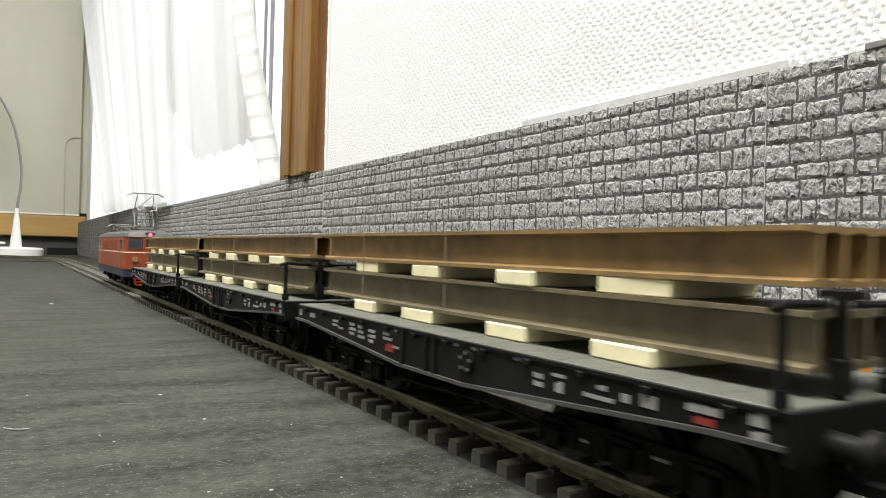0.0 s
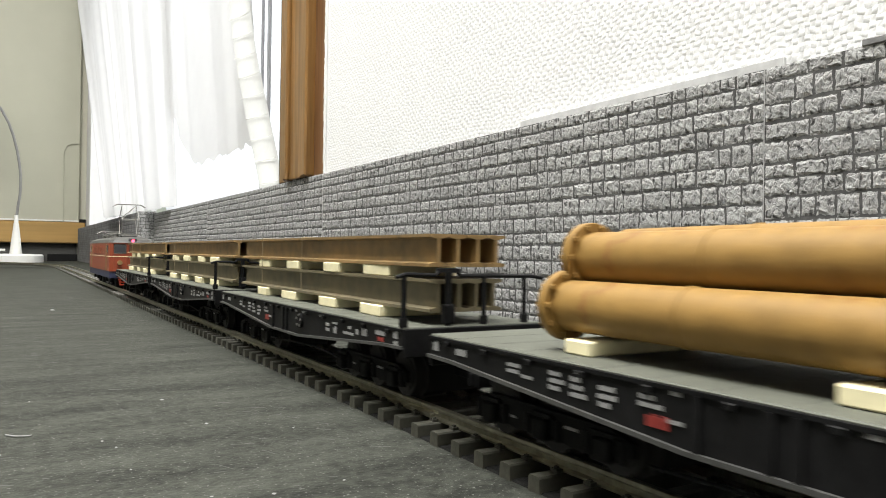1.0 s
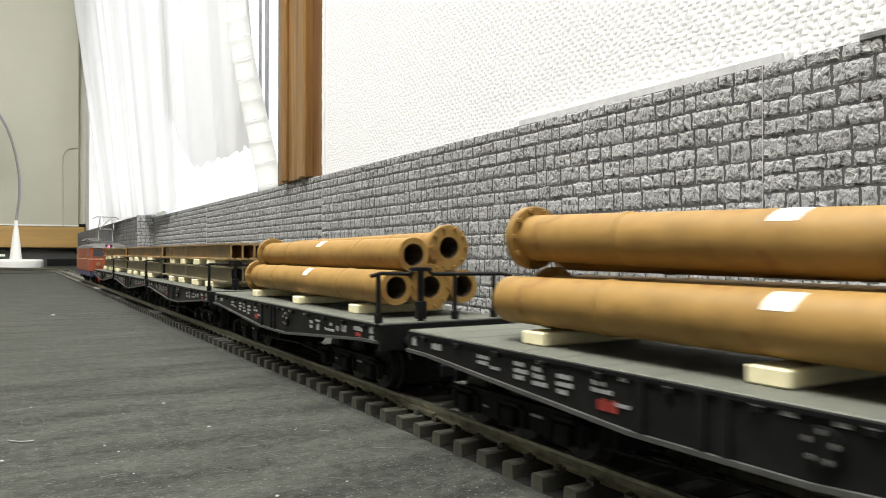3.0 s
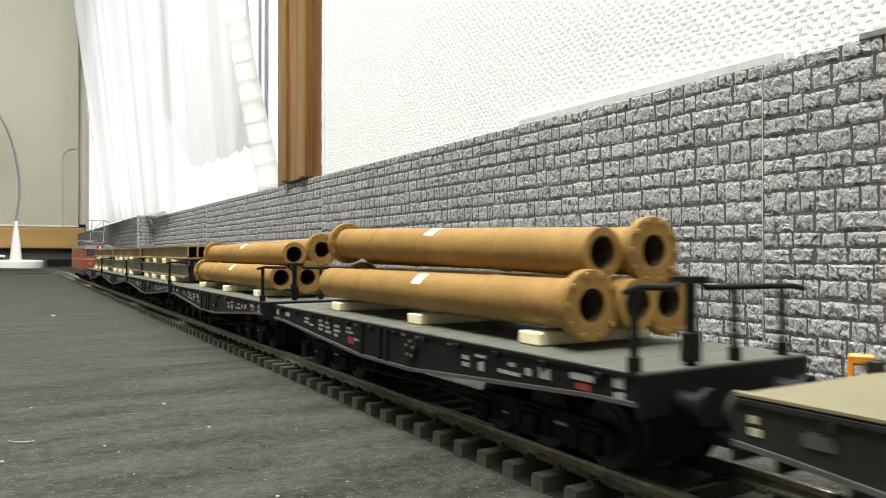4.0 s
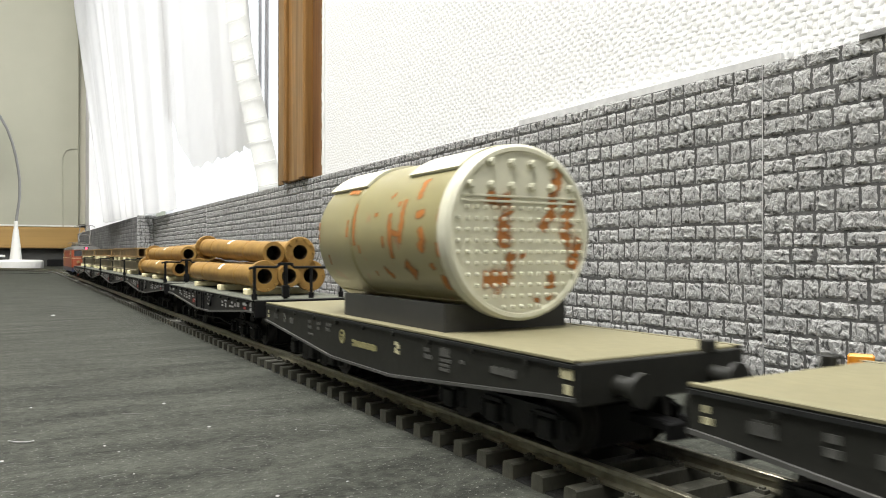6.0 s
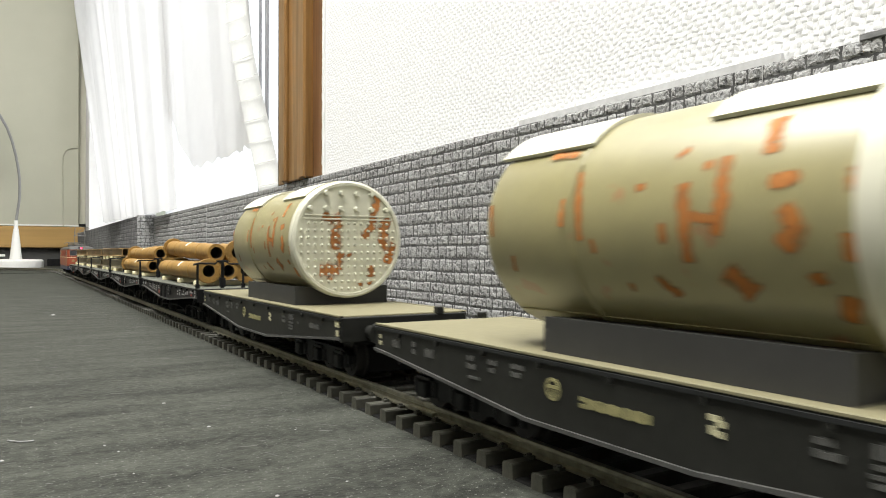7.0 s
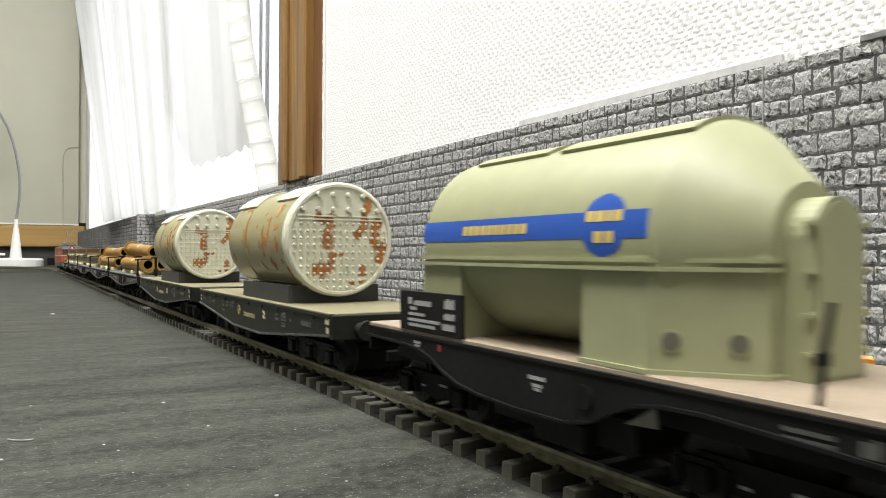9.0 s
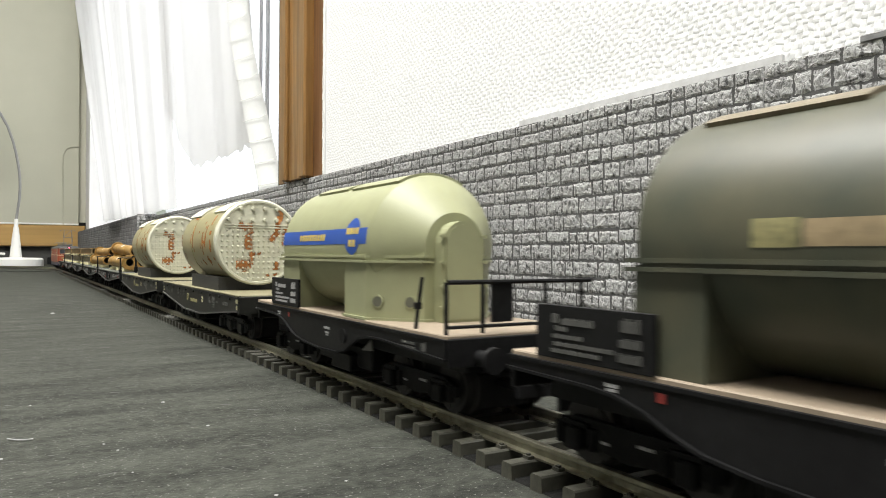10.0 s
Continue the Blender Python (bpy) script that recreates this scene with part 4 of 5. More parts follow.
def pipe_mesh(flange_front, flange_rear, ln):
    """An ochre pipe with a bore, seam rings and bolted flanges."""
    h = ln / 2
    prof = [(-h, 2.7), (-h, 4.05)]
    for y in (-h * 0.5, h * 0.52):
        prof += [(y - 0.5, 4.05), (y - 0.3, 4.24), (y + 0.3, 4.24), (y + 0.5, 4.05)]
    prof += [(h, 4.05), (h, 2.7), (-h, 2.7)]
    body = part("pipe", lathe(B(), prof, 36), PIPE, smooth=True)
    # shade inside the pipe is painted: a near-black plug and a dark sleeve
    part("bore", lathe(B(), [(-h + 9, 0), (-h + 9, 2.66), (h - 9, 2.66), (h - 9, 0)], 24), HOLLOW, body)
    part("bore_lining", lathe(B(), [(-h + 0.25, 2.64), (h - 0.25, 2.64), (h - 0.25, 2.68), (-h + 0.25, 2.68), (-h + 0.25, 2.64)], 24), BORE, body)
    for on, e in ((flange_front, 1), (flange_rear, -1)):
        if on:
            y = e * (h - 0.9)
            fl = lathe(B(), [(y - 0.85, 3.95), (y - 0.85, 5.45), (y - 0.7, 5.6), (y + 0.7, 5.6), (y + 0.85, 5.45), (y + 0.85, 3.95), (y - 0.85, 3.95)], 40)
            bm = B()
            for q in range(10):
                a = TAU * q / 10
                cyl(bm, (4.85 * math.cos(a), y - 1.45, 4.85 * math.sin(a)), (4.85 * math.cos(a), y + 1.45, 4.85 * math.sin(a)), 0.48, n=6)
            flange = part("flange", fl, PIPE, body, smooth=True)
            part("bolts", bm, PIPE, flange)
    return body


def load_pipes(mid, centre, seed, spec, labels):
    r = random.Random(seed)
    for i, (x, z, ff, fr, ln, dy, tilt) in enumerate(spec):
        p = pipe_mesh(ff, fr, ln)
        tagged(p, "ochre model pipe with bolted flange and dark bore", "pipe", "pipes on the wagons")
        if i in labels:
            bm = B()
            a0, yl = (116, -4.5) if i == 0 else (104, -3.0)
            pts = arc(4.1, a0, a0 + 42, 6)
            strip_ = [(bm.verts.new((xa, yl - 0.4 + 0.12 * k, za)), bm.verts.new((xa, yl + 3.4 + 0.12 * k, za))) for k, (xa, za) in enumerate(pts)]
            for (a, c), (d, e) in zip(strip_, strip_[1:]):
                bm.faces.new((a, c, e, d))
            part("paper_label", bm, PAPER, p)
        add(p, mid, 45, (x, centre + dy + r.uniform(-0.5, 0.5), z), (tilt, r.uniform(0, 8) - 4, 0))
    for y in (-45.0, -4.5, 38.5):
        tb = part("timber_block", timber_mesh(5.6, 25, 2.2), TIMBER)
        tagged(tb, "pale yellow timber bearer under the pipes", "timber", "timber blocks")
        add(tb, mid, 45, (-11.9 + r.uniform(-0.4, 0.4), y + (centre + 7) * 0.5, 21.6))


def smear(r, pts, width, place):
    """A ragged stain along a line of points, laid on a surface by place(u, v); it thins out towards its edges."""
    bm = B()
    lay = bm.verts.layers.float.new("cover")
    line = []
    for (x0, y0), (x1, y1) in zip(pts, pts[1:]):
        n = max(3, int(math.hypot(x1 - x0, y1 - y0) / 0.5))
        line += [(x0 + (x1 - x0) * i / n, y0 + (y1 - y0) * i / n) for i in range(n)]
    line.append(pts[-1])
    (xa, ya), (xb, yb) = pts[0], pts[-1]
    ln = math.hypot(xb - xa, yb - ya) or 1
    rows_ = []
    for i, (x, y) in enumerate(line):
        (ax, ay), (bx, by) = line[max(0, i - 1)], line[min(len(line) - 1, i + 1)]
        d = math.hypot(bx - ax, by - ay) or 1
        nx, ny = -(by - ay) / d, (bx - ax) / d
        w = width * r.uniform(0.8, 1.2) * 0.75
        full = 1.0 if 0 < i < len(line) - 1 else 0.35
        row = []
        for k, c in ((-1, 0.0), (-0.5, 0.75), (0, 1.0), (0.5, 0.75), (1, 0.0)):
            v = bm.verts.new(place(x + nx * w * k, y + ny * w * k))
            v[lay] = c * full
            row.append(v)
        rows_.append(row)
    for a, c in zip(rows_, rows_[1:]):
        for k in range(4):
            bm.faces.new((a[k], a[k + 1], c[k + 1], c[k]))
    return bm


def boiler(mid):
    b = thing("boiler", "cream steam boiler with rust streaks and studded end", "boiler", "boilers on the wagons")
    R = 16.7
    y0, y1 = -35.4, 32.0
    shell = part("shell", lathe(B(), [(y0 + 3, 0), (y0 + 3, R - 1), (y0 + 3, R), (9.2, R), (9.3, R + 0.12), (9.9, R + 0.12), (10.0, R - 0.1), (y1 - 2.5, R - 0.1), (y1 - 0.8, R - 0.9), (y1, R - 3),
                                      (y1 + 0.6, 0)], 72), BOILER, b, smooth=True)
    part("rim", lathe(B(), [(y0 + 3.6, R - 0.6), (y0 + 3.6, R + 0.35), (y0 + 0.7, R + 0.35), (y0, R - 0.25), (y0, R - 1.0), (y0 + 0.5, R - 1.2), (y0 + 0.5, 0)], 72), BOILER_END, b,
         "off-white end plate", smooth=True)
    for a0, a1, ya, yb in ((46, 134, -31.6, -11.4), (43, 137, 8.6, 31)):
        inner, outer = arc(R + 0.05, a0, a1, 24), arc(R + 0.65, a0, a1, 24)
        part("cover_plate", prism(B(), outer + list(reversed(inner)), ya, yb, axis="y"), BOILER_END, b, "pale top cover plate")
    bm = B()
    for i in range(70):
        a = radians(150 + i * 1.6)
        p = Vector((R * math.cos(a), 8.6, R * math.sin(a)))
        box(bm, -0.15, 0.15, -0.2, 0.2, -0.2, 0.2, m=Matrix.Translation(p))
    prism(bm, arc(R + 0.12, 232, 233, 1) + list(reversed(arc(R - 0.2, 232, 233, 1))), -31, 29, axis="y")
    tagged(part("rivets", bm, BOILER, b), kind="stuff")
    bm = B()
    ye = y0 + 0.5
    for j in range(10):
        for i in range(-7, 8):
            x, z = i * 2.05, 4.6 - j * 2.1
            if x * x + z * z < 14.9 ** 2:
                v = bmesh.ops.create_cone(bm, cap_ends=True, segments=6, radius1=0.52, radius2=0.26, depth=0.9)["verts"]
                bmesh.ops.transform(bm, matrix=Matrix.Translation((x, ye - 0.4, z)) @ Matrix.Rotation(radians(90), 4, "X"), verts=v)
    for x, z in [((i - 2.5) * 4.75, 8.8) for i in range(6)] + [((i - 1.5) * 4.75, 13.2) for i in range(4)]:
        v = bmesh.ops.create_cone(bm, cap_ends=True, segments=8, radius1=0.95, radius2=0.6, depth=1.3)["verts"]
        bmesh.ops.transform(bm, matrix=Matrix.Translation((x, ye - 0.6, z)) @ Matrix.Rotation(radians(90), 4, "X"), verts=v)
    tagged(part("studs", bm, BOILER_END, b), kind="stuff")
    bm = B()
    for z in (5.8, 6.8):
        box(bm, -13.6, 13.6, ye - 0.35, ye, z - 0.22, z + 0.22, 0.08)
    part("seam_bar", bm, BOILER_END, b)
    # rust: strokes on the end plate, patches down the side
    r = random.Random(8)
    strokes = (([(-8.2, 7.2), (-5.4, 5.9), (-2.1, 6.5)], 2.3), ([(-3.2, 7.3), (-4.0, 1.2), (-4.0, -3.4)], 2.5), ([(-0.3, -3.8), (0.5, -5.3)], 1.5), ([(-2.5, -3.4), (-3.0, -9.3)], 2.0),
               ([(-9.2, -9.0), (-6.1, -8.9), (-2.7, -8.3)], 3.0), ([(-5.9, -10.4), (-5.0, -12.0)], 2.0), ([(9.3, 13.6), (8.3, 8.7), (7.4, 3.7), (4.3, 0.2)], 2.2),
               ([(13.2, 6.8), (10.9, 3.3), (11.4, -1.2), (13.4, -3.4), (12.6, -7.4)], 2.6), ([(14.6, -0.5), (13.1, -5.1)], 2.0), ([(7.0, -7.4), (7.2, -11.4)], 2.0), ([(3.6, -12.4), (3.4, -14.0)], 1.6),
               ([(6.6, -12.2), (7.2, -13.4)], 1.4))
    for pts, wd in strokes:
        part("rust_streak", smear(r, pts, wd * 1.4, lambda u, v: (u, ye - 0.06, v)), RUST_MARK, b, "orange rust streak")

    def on_shell(u, v):
        q = R + (0.2 if u > 9 else 0.08)
        return q * math.cos(radians(v / R * 57.3)), u, q * math.sin(radians(v / R * 57.3))
    patches = (([(17.5, 140), (10.6, 142)], 1.8), ([(8.6, 152), (7.4, 169), (7.0, 189)], 2.0), ([(10.8, 166), (10.9, 182)], 1.8), ([(-3.0, 166), (-5.0, 164)], 1.6), ([(-8.6, 154), (-10.7, 148)], 1.6),
               ([(-13.2, 160), (-15.0, 158)], 1.7), ([(-16.4, 154), (-16.7, 174), (-15.7, 188)], 2.8), ([(-10.9, 164), (-11.5, 184), (-11.6, 199)], 3.0), ([(-8.0, 180), (-8.2, 191)], 2.0),
               ([(-12.0, 179), (-16.4, 181)], 1.8), ([(-21.6, 139), (-22.0, 158)], 3.2), ([(-22.2, 168), (-26.4, 167)], 2.2), ([(-24.2, 176), (-25.9, 185), (-23.8, 193)], 3.4),
               ([(-16.4, 200), (-19.6, 212)], 4.2), ([(-27.0, 200), (-27.8, 207)], 2.4), ([(-31.6, 164), (-31.8, 175)], 2.0), ([(-31.4, 186), (-31.2, 198)], 2.4), ([(28.9, 166), (28.1, 186)], 1.4),
               ([(23.2, 194), (23.6, 205)], 1.2), ([(4.9, 186), (4.3, 195)], 1.4), ([(-0.8, 207), (-1.1, 214)], 1.4), ([(-30.2, 208), (-29.3, 222)], 3.0), ([(-5.5, 204), (-9.0, 214)], 2.2))
    for pts, wd in patches:
        part("rust_streak", smear(r, [(y, radians(a) * R) for y, a in pts], wd * 0.78, on_shell), RUST_MARK, b, "orange rust streak")
    add(b, mid, 44, (0, 0, 40.6))
    bm = B()
    prism(bm, [(-14.6, 0), (14.6, 0), (14.6, 5.3)] + [(x, z) for x, z in arc(R + 0.1, 304, 236, 12, 0, 18.92)] + [(-14.6, 5.3)], -30.5, 17.5, axis="y")
    sd = tagged(part("saddle", bm, SADDLE), "dark grey cradle block under the boiler", "saddle", "boiler saddles")
    add(sd, mid, 44, (0, 0, 21.62))


def tank_wagon(label, tank_mat, deck_mat, dark):
    w = thing("tank_wagon", label, "tank wagon", "tank wagons")
    h = 58.5
    shift, nose = (8.6, 33.6) if dark else (0.0, 35.8)   # label boards and front end differ between the two
    part("deck", box(B(), -17.0, 17.0, -h, h, 20.7, 21.6, 0.2), deck_mat, w, "worn pinkish-tan deck")
    curve = [(h, 20.9), (h, 18.9), (40, 18.6), (35, 18.2), (30, 17.0), (26, 15.3), (21, 13.8), (14, 13.0), (4, 12.6), (-8, 12.8), (-13, 13.8), (-17, 15.8), (-21, 17.4), (-26, 18.2), (-32, 18.4),
             (-h, 17.2), (-h, 20.9)]
    for s in (-1, 1):
        sill = part("side_sill", prism(B(), curve, s * 17.0 - 0.4, s * 17.0 + 0.4), BLACK, w)
        bm = B()
        lip = curve[1:-1]
        for (ya, za), (yb, zb) in zip(lip, lip[1:]):
            m = Matrix.Translation((s * 17.4, (ya + yb) / 2, (za + zb) / 2)) @ Matrix.Rotation(math.atan2(zb - za, yb - ya), 4, "X")
            box(bm, -0.5, 0.5, -math.hypot(yb - ya, zb - za) / 2 - 0.1, math.hypot(yb - ya, zb - za) / 2 + 0.1, -0.22, 0.22, m=m)
        part("lower_lip", bm, BLACK_EDGE, sill)
        part("upper_lip", box(B(), s * 17.3 - 0.4, s * 17.3 + 0.4, -h, h, 20.4, 20.9), BLACK_EDGE, sill)
        part("lettering", bars(B(), s * 17.42, ((35.5, 19.4, 2.4, 0.5), (35.5, 18.8, 2.0, 0.4), (-1.5, 18.0, 4.0, 0.6), (-1.8, 16.9, 2.4, 0.5), (-1.6, 16.3, 1.4, 0.4))), WHITE, sill, "small white lettering")
        part("lettering", bars(B(), s * 17.42, ((-45, 19.0, 5.6, 0.5), (-45, 18.1, 5.6, 0.5), (-51, 18.8, 2.0, 1.8))), PALE_PRINT, sill, "faded pale lettering")
        part("mark", box(B(), s * 17.42 - 0.1, s * 17.42 + 0.1, 26.8, 27.8, 18.6, 19.8, m=None), RED, sill, "small red mark")
        part("brake_dial", cyl(B(), (s * 17.3, -12, 17.0), (s * 17.8, -12, 17.0), 1.7, n=18), BLACK_EDGE, sill)
        board_ = part("label_board", box(B(), s * 17.0 - 0.35, s * 17.0 + 0.35, 19.9 + shift, 43.2 + shift, 21.5, 29.2, 0.1), BLACK, w, "black board with white lettering")
        part("lettering", bars(B(), s * 17.4, [(y + shift, z, a, c) for y, z, a, c in ((38.6, 27.3, 1.2, 1.3), (33.2, 27.0, 6.6, 1.0), (37.0, 25.9, 2.6, 0.7), (35.2, 24.8, 6.4, 0.6), (32.2, 23.7, 12.2, 0.6), (33.2, 22.7, 10.4, 0.6),
                                                (23.4, 27.4, 3.4, 1.8), (23.4, 25.1, 3.8, 1.2), (23.6, 23.2, 4.2, 1.2))]), (PALE_PRINT if dark else WHITE), board_)
    part("centre_frame", box(B(), -11, 11, -56, 56, 14.0, 20.6), BLACK, w)
    # dark blocks added so that no lit board shows below the frame
    part("brake_gear", box(box(box(B(), -12, 12, -16, 18, 8.6, 14.2, 0.5), -14, -8, -8, 4, 7.6, 12, 0.4), 8, 14, -8, 4, 7.6, 12, 0.4), BLACK, w)
    for e in (-1, 1):
        part("headstock", box(B(), -16.8, 16.8, e * h - 0.5, e * h + 0.5, 15.6, 21.0, 0.2), BLACK, w)
        buffers(w, e * (h + 0.4), 17.2, BLACK)
        coupler(w, e * h, BLACK_EDGE)
        bogie(w, e * 38, (-10.5, 10.5), 5.2, BLACK_EDGE)
    # vessel: barrel, rear taper, belt flange, skirts and end hood
    R, zc = 16.6, 38.2
    tank = part("tank", lathe(B(), [(nose, 0), (nose, R - 2.2), (nose - 0.6, R - 0.8), (nose - 1.6, R), (-23.0, R), (-24.2, R - 0.4), (-33.5, 7.4), (-33.5, 0)], 72, m=Matrix.Translation((0, 0, zc))), tank_mat, w, smooth=True)
    part("hood", prism(B(), [(-5.2, 21.6), (5.2, 21.6), (5.2, 38.4)] + arc(5.2, 5, 175, 14, 0, 38.4) + [(-5.2, 38.4)], -37.2, -25, axis="y"), tank_mat, tank)
    part("door", prism(B(), [(-4.5, 22.2), (4.5, 22.2), (4.5, 38.4)] + arc(4.5, 5, 175, 12, 0, 38.4), -37.4, -37.1, axis="y"), tank_mat, tank)
    bm = B()
    for z in (25, 29.5, 34.6, 40.2):
        for s in (-1, 1):
            box(bm, s * 5.2 - 0.8, s * 5.2 + 0.6, -37.6, -36.4, z - 0.2, z + 0.2)
            cyl(bm, (s * 5.5, -37.6, z - 0.4), (s * 5.5, -37.6, z + 0.4), 0.3, n=8)
    part("hinge_set", bm, tank_mat, tank)
    bm = B()
    prism(bm, [(-16.4, -10.2), (-16.5, -22.4), (-7.6, -33.2), (7.6, -33.2), (16.5, -22.4), (16.4, -10.2)], 21.62, 38.2, axis="z")
    part("skirt", bm, tank_mat, tank)
    part("skirt_foot", prism(B(), [(-16.9, -9.9), (-17.0, -22.6), (-7.8, -33.8), (7.8, -33.8), (17.0, -22.6), (16.9, -9.9)], 21.6, 22.2, axis="z"), tank_mat, tank)
    part("front_skirt", prism(B(), [(-16.4, 21.6), (16.4, 21.6), (16.4, nose - 0.8), (-16.4, nose - 0.8)], 21.62, 35.2, axis="z"), tank_mat, tank)
    for zb, ex in ((34.4, 0.75), (35.5, 0.35)):
        part("belt", prism(B(), [(-16.6 - ex, nose + 0.3), (-16.6 - ex, -22.6), (-7.6 - ex, -33.8), (7.6 + ex, -33.8), (16.6 + ex, -22.6), (16.6 + ex, nose + 0.3)], zb, zb + 0.55, axis="z"), tank_mat, tank)
    for s in (-1, 1):
        for k in (0.21, 0.77):
            x, y = s * (16.5 - 8.9 * k), -22.4 - 10.8 * k
            d = Vector((s * 10.8, -8.9, 0)).normalized()
            port = part("port", cyl(B(), Vector((x, y, 25.8)) - d * 0.3, Vector((x, y, 25.8)) + d * 0.25, 1.45, n=18), tank_mat, tank)
            # flat darker disc: the recess's shade is put into its colour
            part("port_bore", cyl(B(), Vector((x, y, 25.8)) + d * 0.26, Vector((x, y, 25.8)) + d * 0.3, 1.15, n=18), PORT, port)
    for a0, a1, ya, yb in ((62, 118, 8, 29), (60, 120, -23, 4)):
        part("cover_plate", prism(B(), arc(R + 0.6, a0, a1, 16, 0, zc) + list(reversed(arc(R - 0.2, a0, a1, 16, 0, zc))), ya, yb, axis="y"), tank_mat if not dark else TAN_COVER, tank)

    def band(name, mat, label, ya, yb, z0, z1, lift, n=6):
        """A painted band on the barrel between two heights, once on each long side."""
        for s in (-1, 1):
            bm = B()
            prev = None
            for i in range(n + 1):
                z = z0 + (z1 - z0) * i / n - zc
                x = s * math.sqrt((R + lift) ** 2 - z * z)
                cur = (bm.verts.new((x, ya, z + zc)), bm.verts.new((x, yb, z + zc)))
                if prev:
                    bm.faces.new((prev[0], prev[1], cur[1], cur[0]))
                prev = cur
            part(name, bm, mat, tank, label)
    if not dark:
        band("stripe", BLUE, "blue painted stripe", -22.5, 34.8, 38.6, 42.3, 0.06)
        for s in (-1, 1):
            bm = B()
            rows_ = []
            for i in range(13):
                z = -4.3 + 8.6 * i / 12
                hw = math.sqrt(max(0.02, 4.35 ** 2 - z * z))
                zz = z + 40.4 - zc
                x = s * math.sqrt((R + 0.09) ** 2 - zz * zz)
                rows_.append((bm.verts.new((x, -14.5 - hw, zz + zc)), bm.verts.new((x, -14.5 + hw, zz + zc))))
            for a, c in zip(rows_, rows_[1:]):
                bm.faces.new((a[0], a[1], c[1], c[0]))
            part("roundel", bm, BLUE, tank, "round blue emblem")
        for k in range(10):
            band("lettering", YELLOW, "yellow lettering", 2.5 + 1.87 * k, 4.0 + 1.87 * k, 39.6, 41.2, 0.1, 3)
        for ya, yb, z0, z1 in ((-18, -16.4, 40.9, 42.4), (-16.1, -15.0, 40.9, 42.4), (-14.7, -12.9, 40.9, 42.4), (-12.6, -11.0, 40.9, 42.4), (-16.6, -15.0, 38.0, 39.6), (-14.6, -12.8, 38.0, 39.6)):
            band("lettering", YELLOW, "yellow lettering", ya, yb, z0, z1, 0.14, 3)
    else:
        band("name_plate", TAN_PLATE, "faded tan name plate", -18, 9.5, 37.4, 40.2, 0.06)
        band("emblem", YELLOW_DIM, "pale worn emblem", 10, 15.5, 37.3, 40.4, 0.08)
    # platform rail and levers
    yr = -h + 1.2
    for x in (-16.4, -8.4, 6.5, 15.8):
        part("post", cyl(B(), (x, yr, 21.4), (x, yr, 31.2), 0.42, n=8), BLACK, w)
    part("rail_bar", tube(B(), [(-16, yr, 31.2), (18.5, yr, 31.2)], 0.45, 8), BLACK, w)
    part("rail_bar", tube(B(), [(-15.8, yr, 22.9), (15.8, yr, 22.9)], 0.35, 8), BLACK, w)
    part("panel", box(B(), -6.0, -1.2, yr + 0.3, yr + 0.9, 23.5, 30.9), BLACK, w)
    bm = tube(B(), [(-15.8, -44.6, 21.6), (-15.4, -44.9, 26.5), (-14.8, -45.4, 31.8)], 0.4, 8)
    box(bm, -16.2, -14.8, -45.3, -44.4, 25.5, 26.8)
    part("brake_lever", bm, BLACK, w)
    part("gusset", prism(B(), [(-17.5, 14.2), (-22.5, 17.2), (-23, 14.6)], -15.2, -14.8), STEEL_DULL, w)
    return w


FIRST = [432.0, 275.5, 118.5, -37.4, -196.5, -354.6, -516.5, -667.5, -804.5]   # middles of the wagons at 0 s
proto = black_flat("black six-axle flat wagon with grey-green deck, loaded")
add(proto, FIRST[0], 45)


def copy_wagon(src, mid, half, label):
    before = len(WHEELS)
    c = copy_thing(src, Matrix.Identity(4))
    tagged(c, label)
    for bg in c.children:
        if bg.name.startswith("bogie"):
            for ws in bg.children:
                if ws.name.startswith("wheelset"):
                    loc = ws.location
                    WHEELS.append((ws, (loc.x / MM, loc.y / MM, loc.z / MM), loc.z / MM - RAIL_TOP))
    add(c, mid, half)
    return c


for i in (1, 2):
    copy_wagon(proto, FIRST[i], 45, "black six-axle flat wagon with grey-green deck, loaded with girders")
for i in (3, 4):
    copy_wagon(proto, FIRST[i], 45, "black six-axle flat wagon with grey-green deck, loaded with pipes")
for i in range(3):
    load_girders(FIRST[i], 40 + i)
load_pipes(FIRST[3], -8.5, 5, ((-7.8, 28.5, True, False, 108, 0, 0), (1.4, 28.5, False, True, 108, 0, 0), (10.5, 28.5, True, False, 108, 0, 0), (-3.6, 36.2, True, False, 108, 0, 0), (6.6, 37.5, False, True, 108, 0, -0.4)), (0, 3))
load_pipes(FIRST[4], -3.5, 6, ((-8.2, 28.5, False, True, 105, 1.5, 0), (0.2, 28.5, True, False, 106, 1, 0), (8.8, 28.5, False, True, 105, 2.5, 0), (-4.4, 38.0, True, False, 103, 2.5, 1.5), (4.6, 37.2, False, True, 106, 2, 0.3)), (0, 3))
gw = grey_flat("dark grey flat wagon with sand-coloured deck under a boiler")
add(gw, FIRST[5], 44)
copy_wagon(gw, FIRST[6], 44, "dark grey flat wagon with sand-coloured deck under a boiler")
for i in (5, 6):
    boiler(FIRST[i])
add(tank_wagon("pale green tank wagon with blue stripe on black frame", TANK, PINK, False), FIRST[7], 38)
add(tank_wagon("dirty dark grey-green tank wagon on black frame", DARK_TANK, PINK, True), FIRST[8], 38)


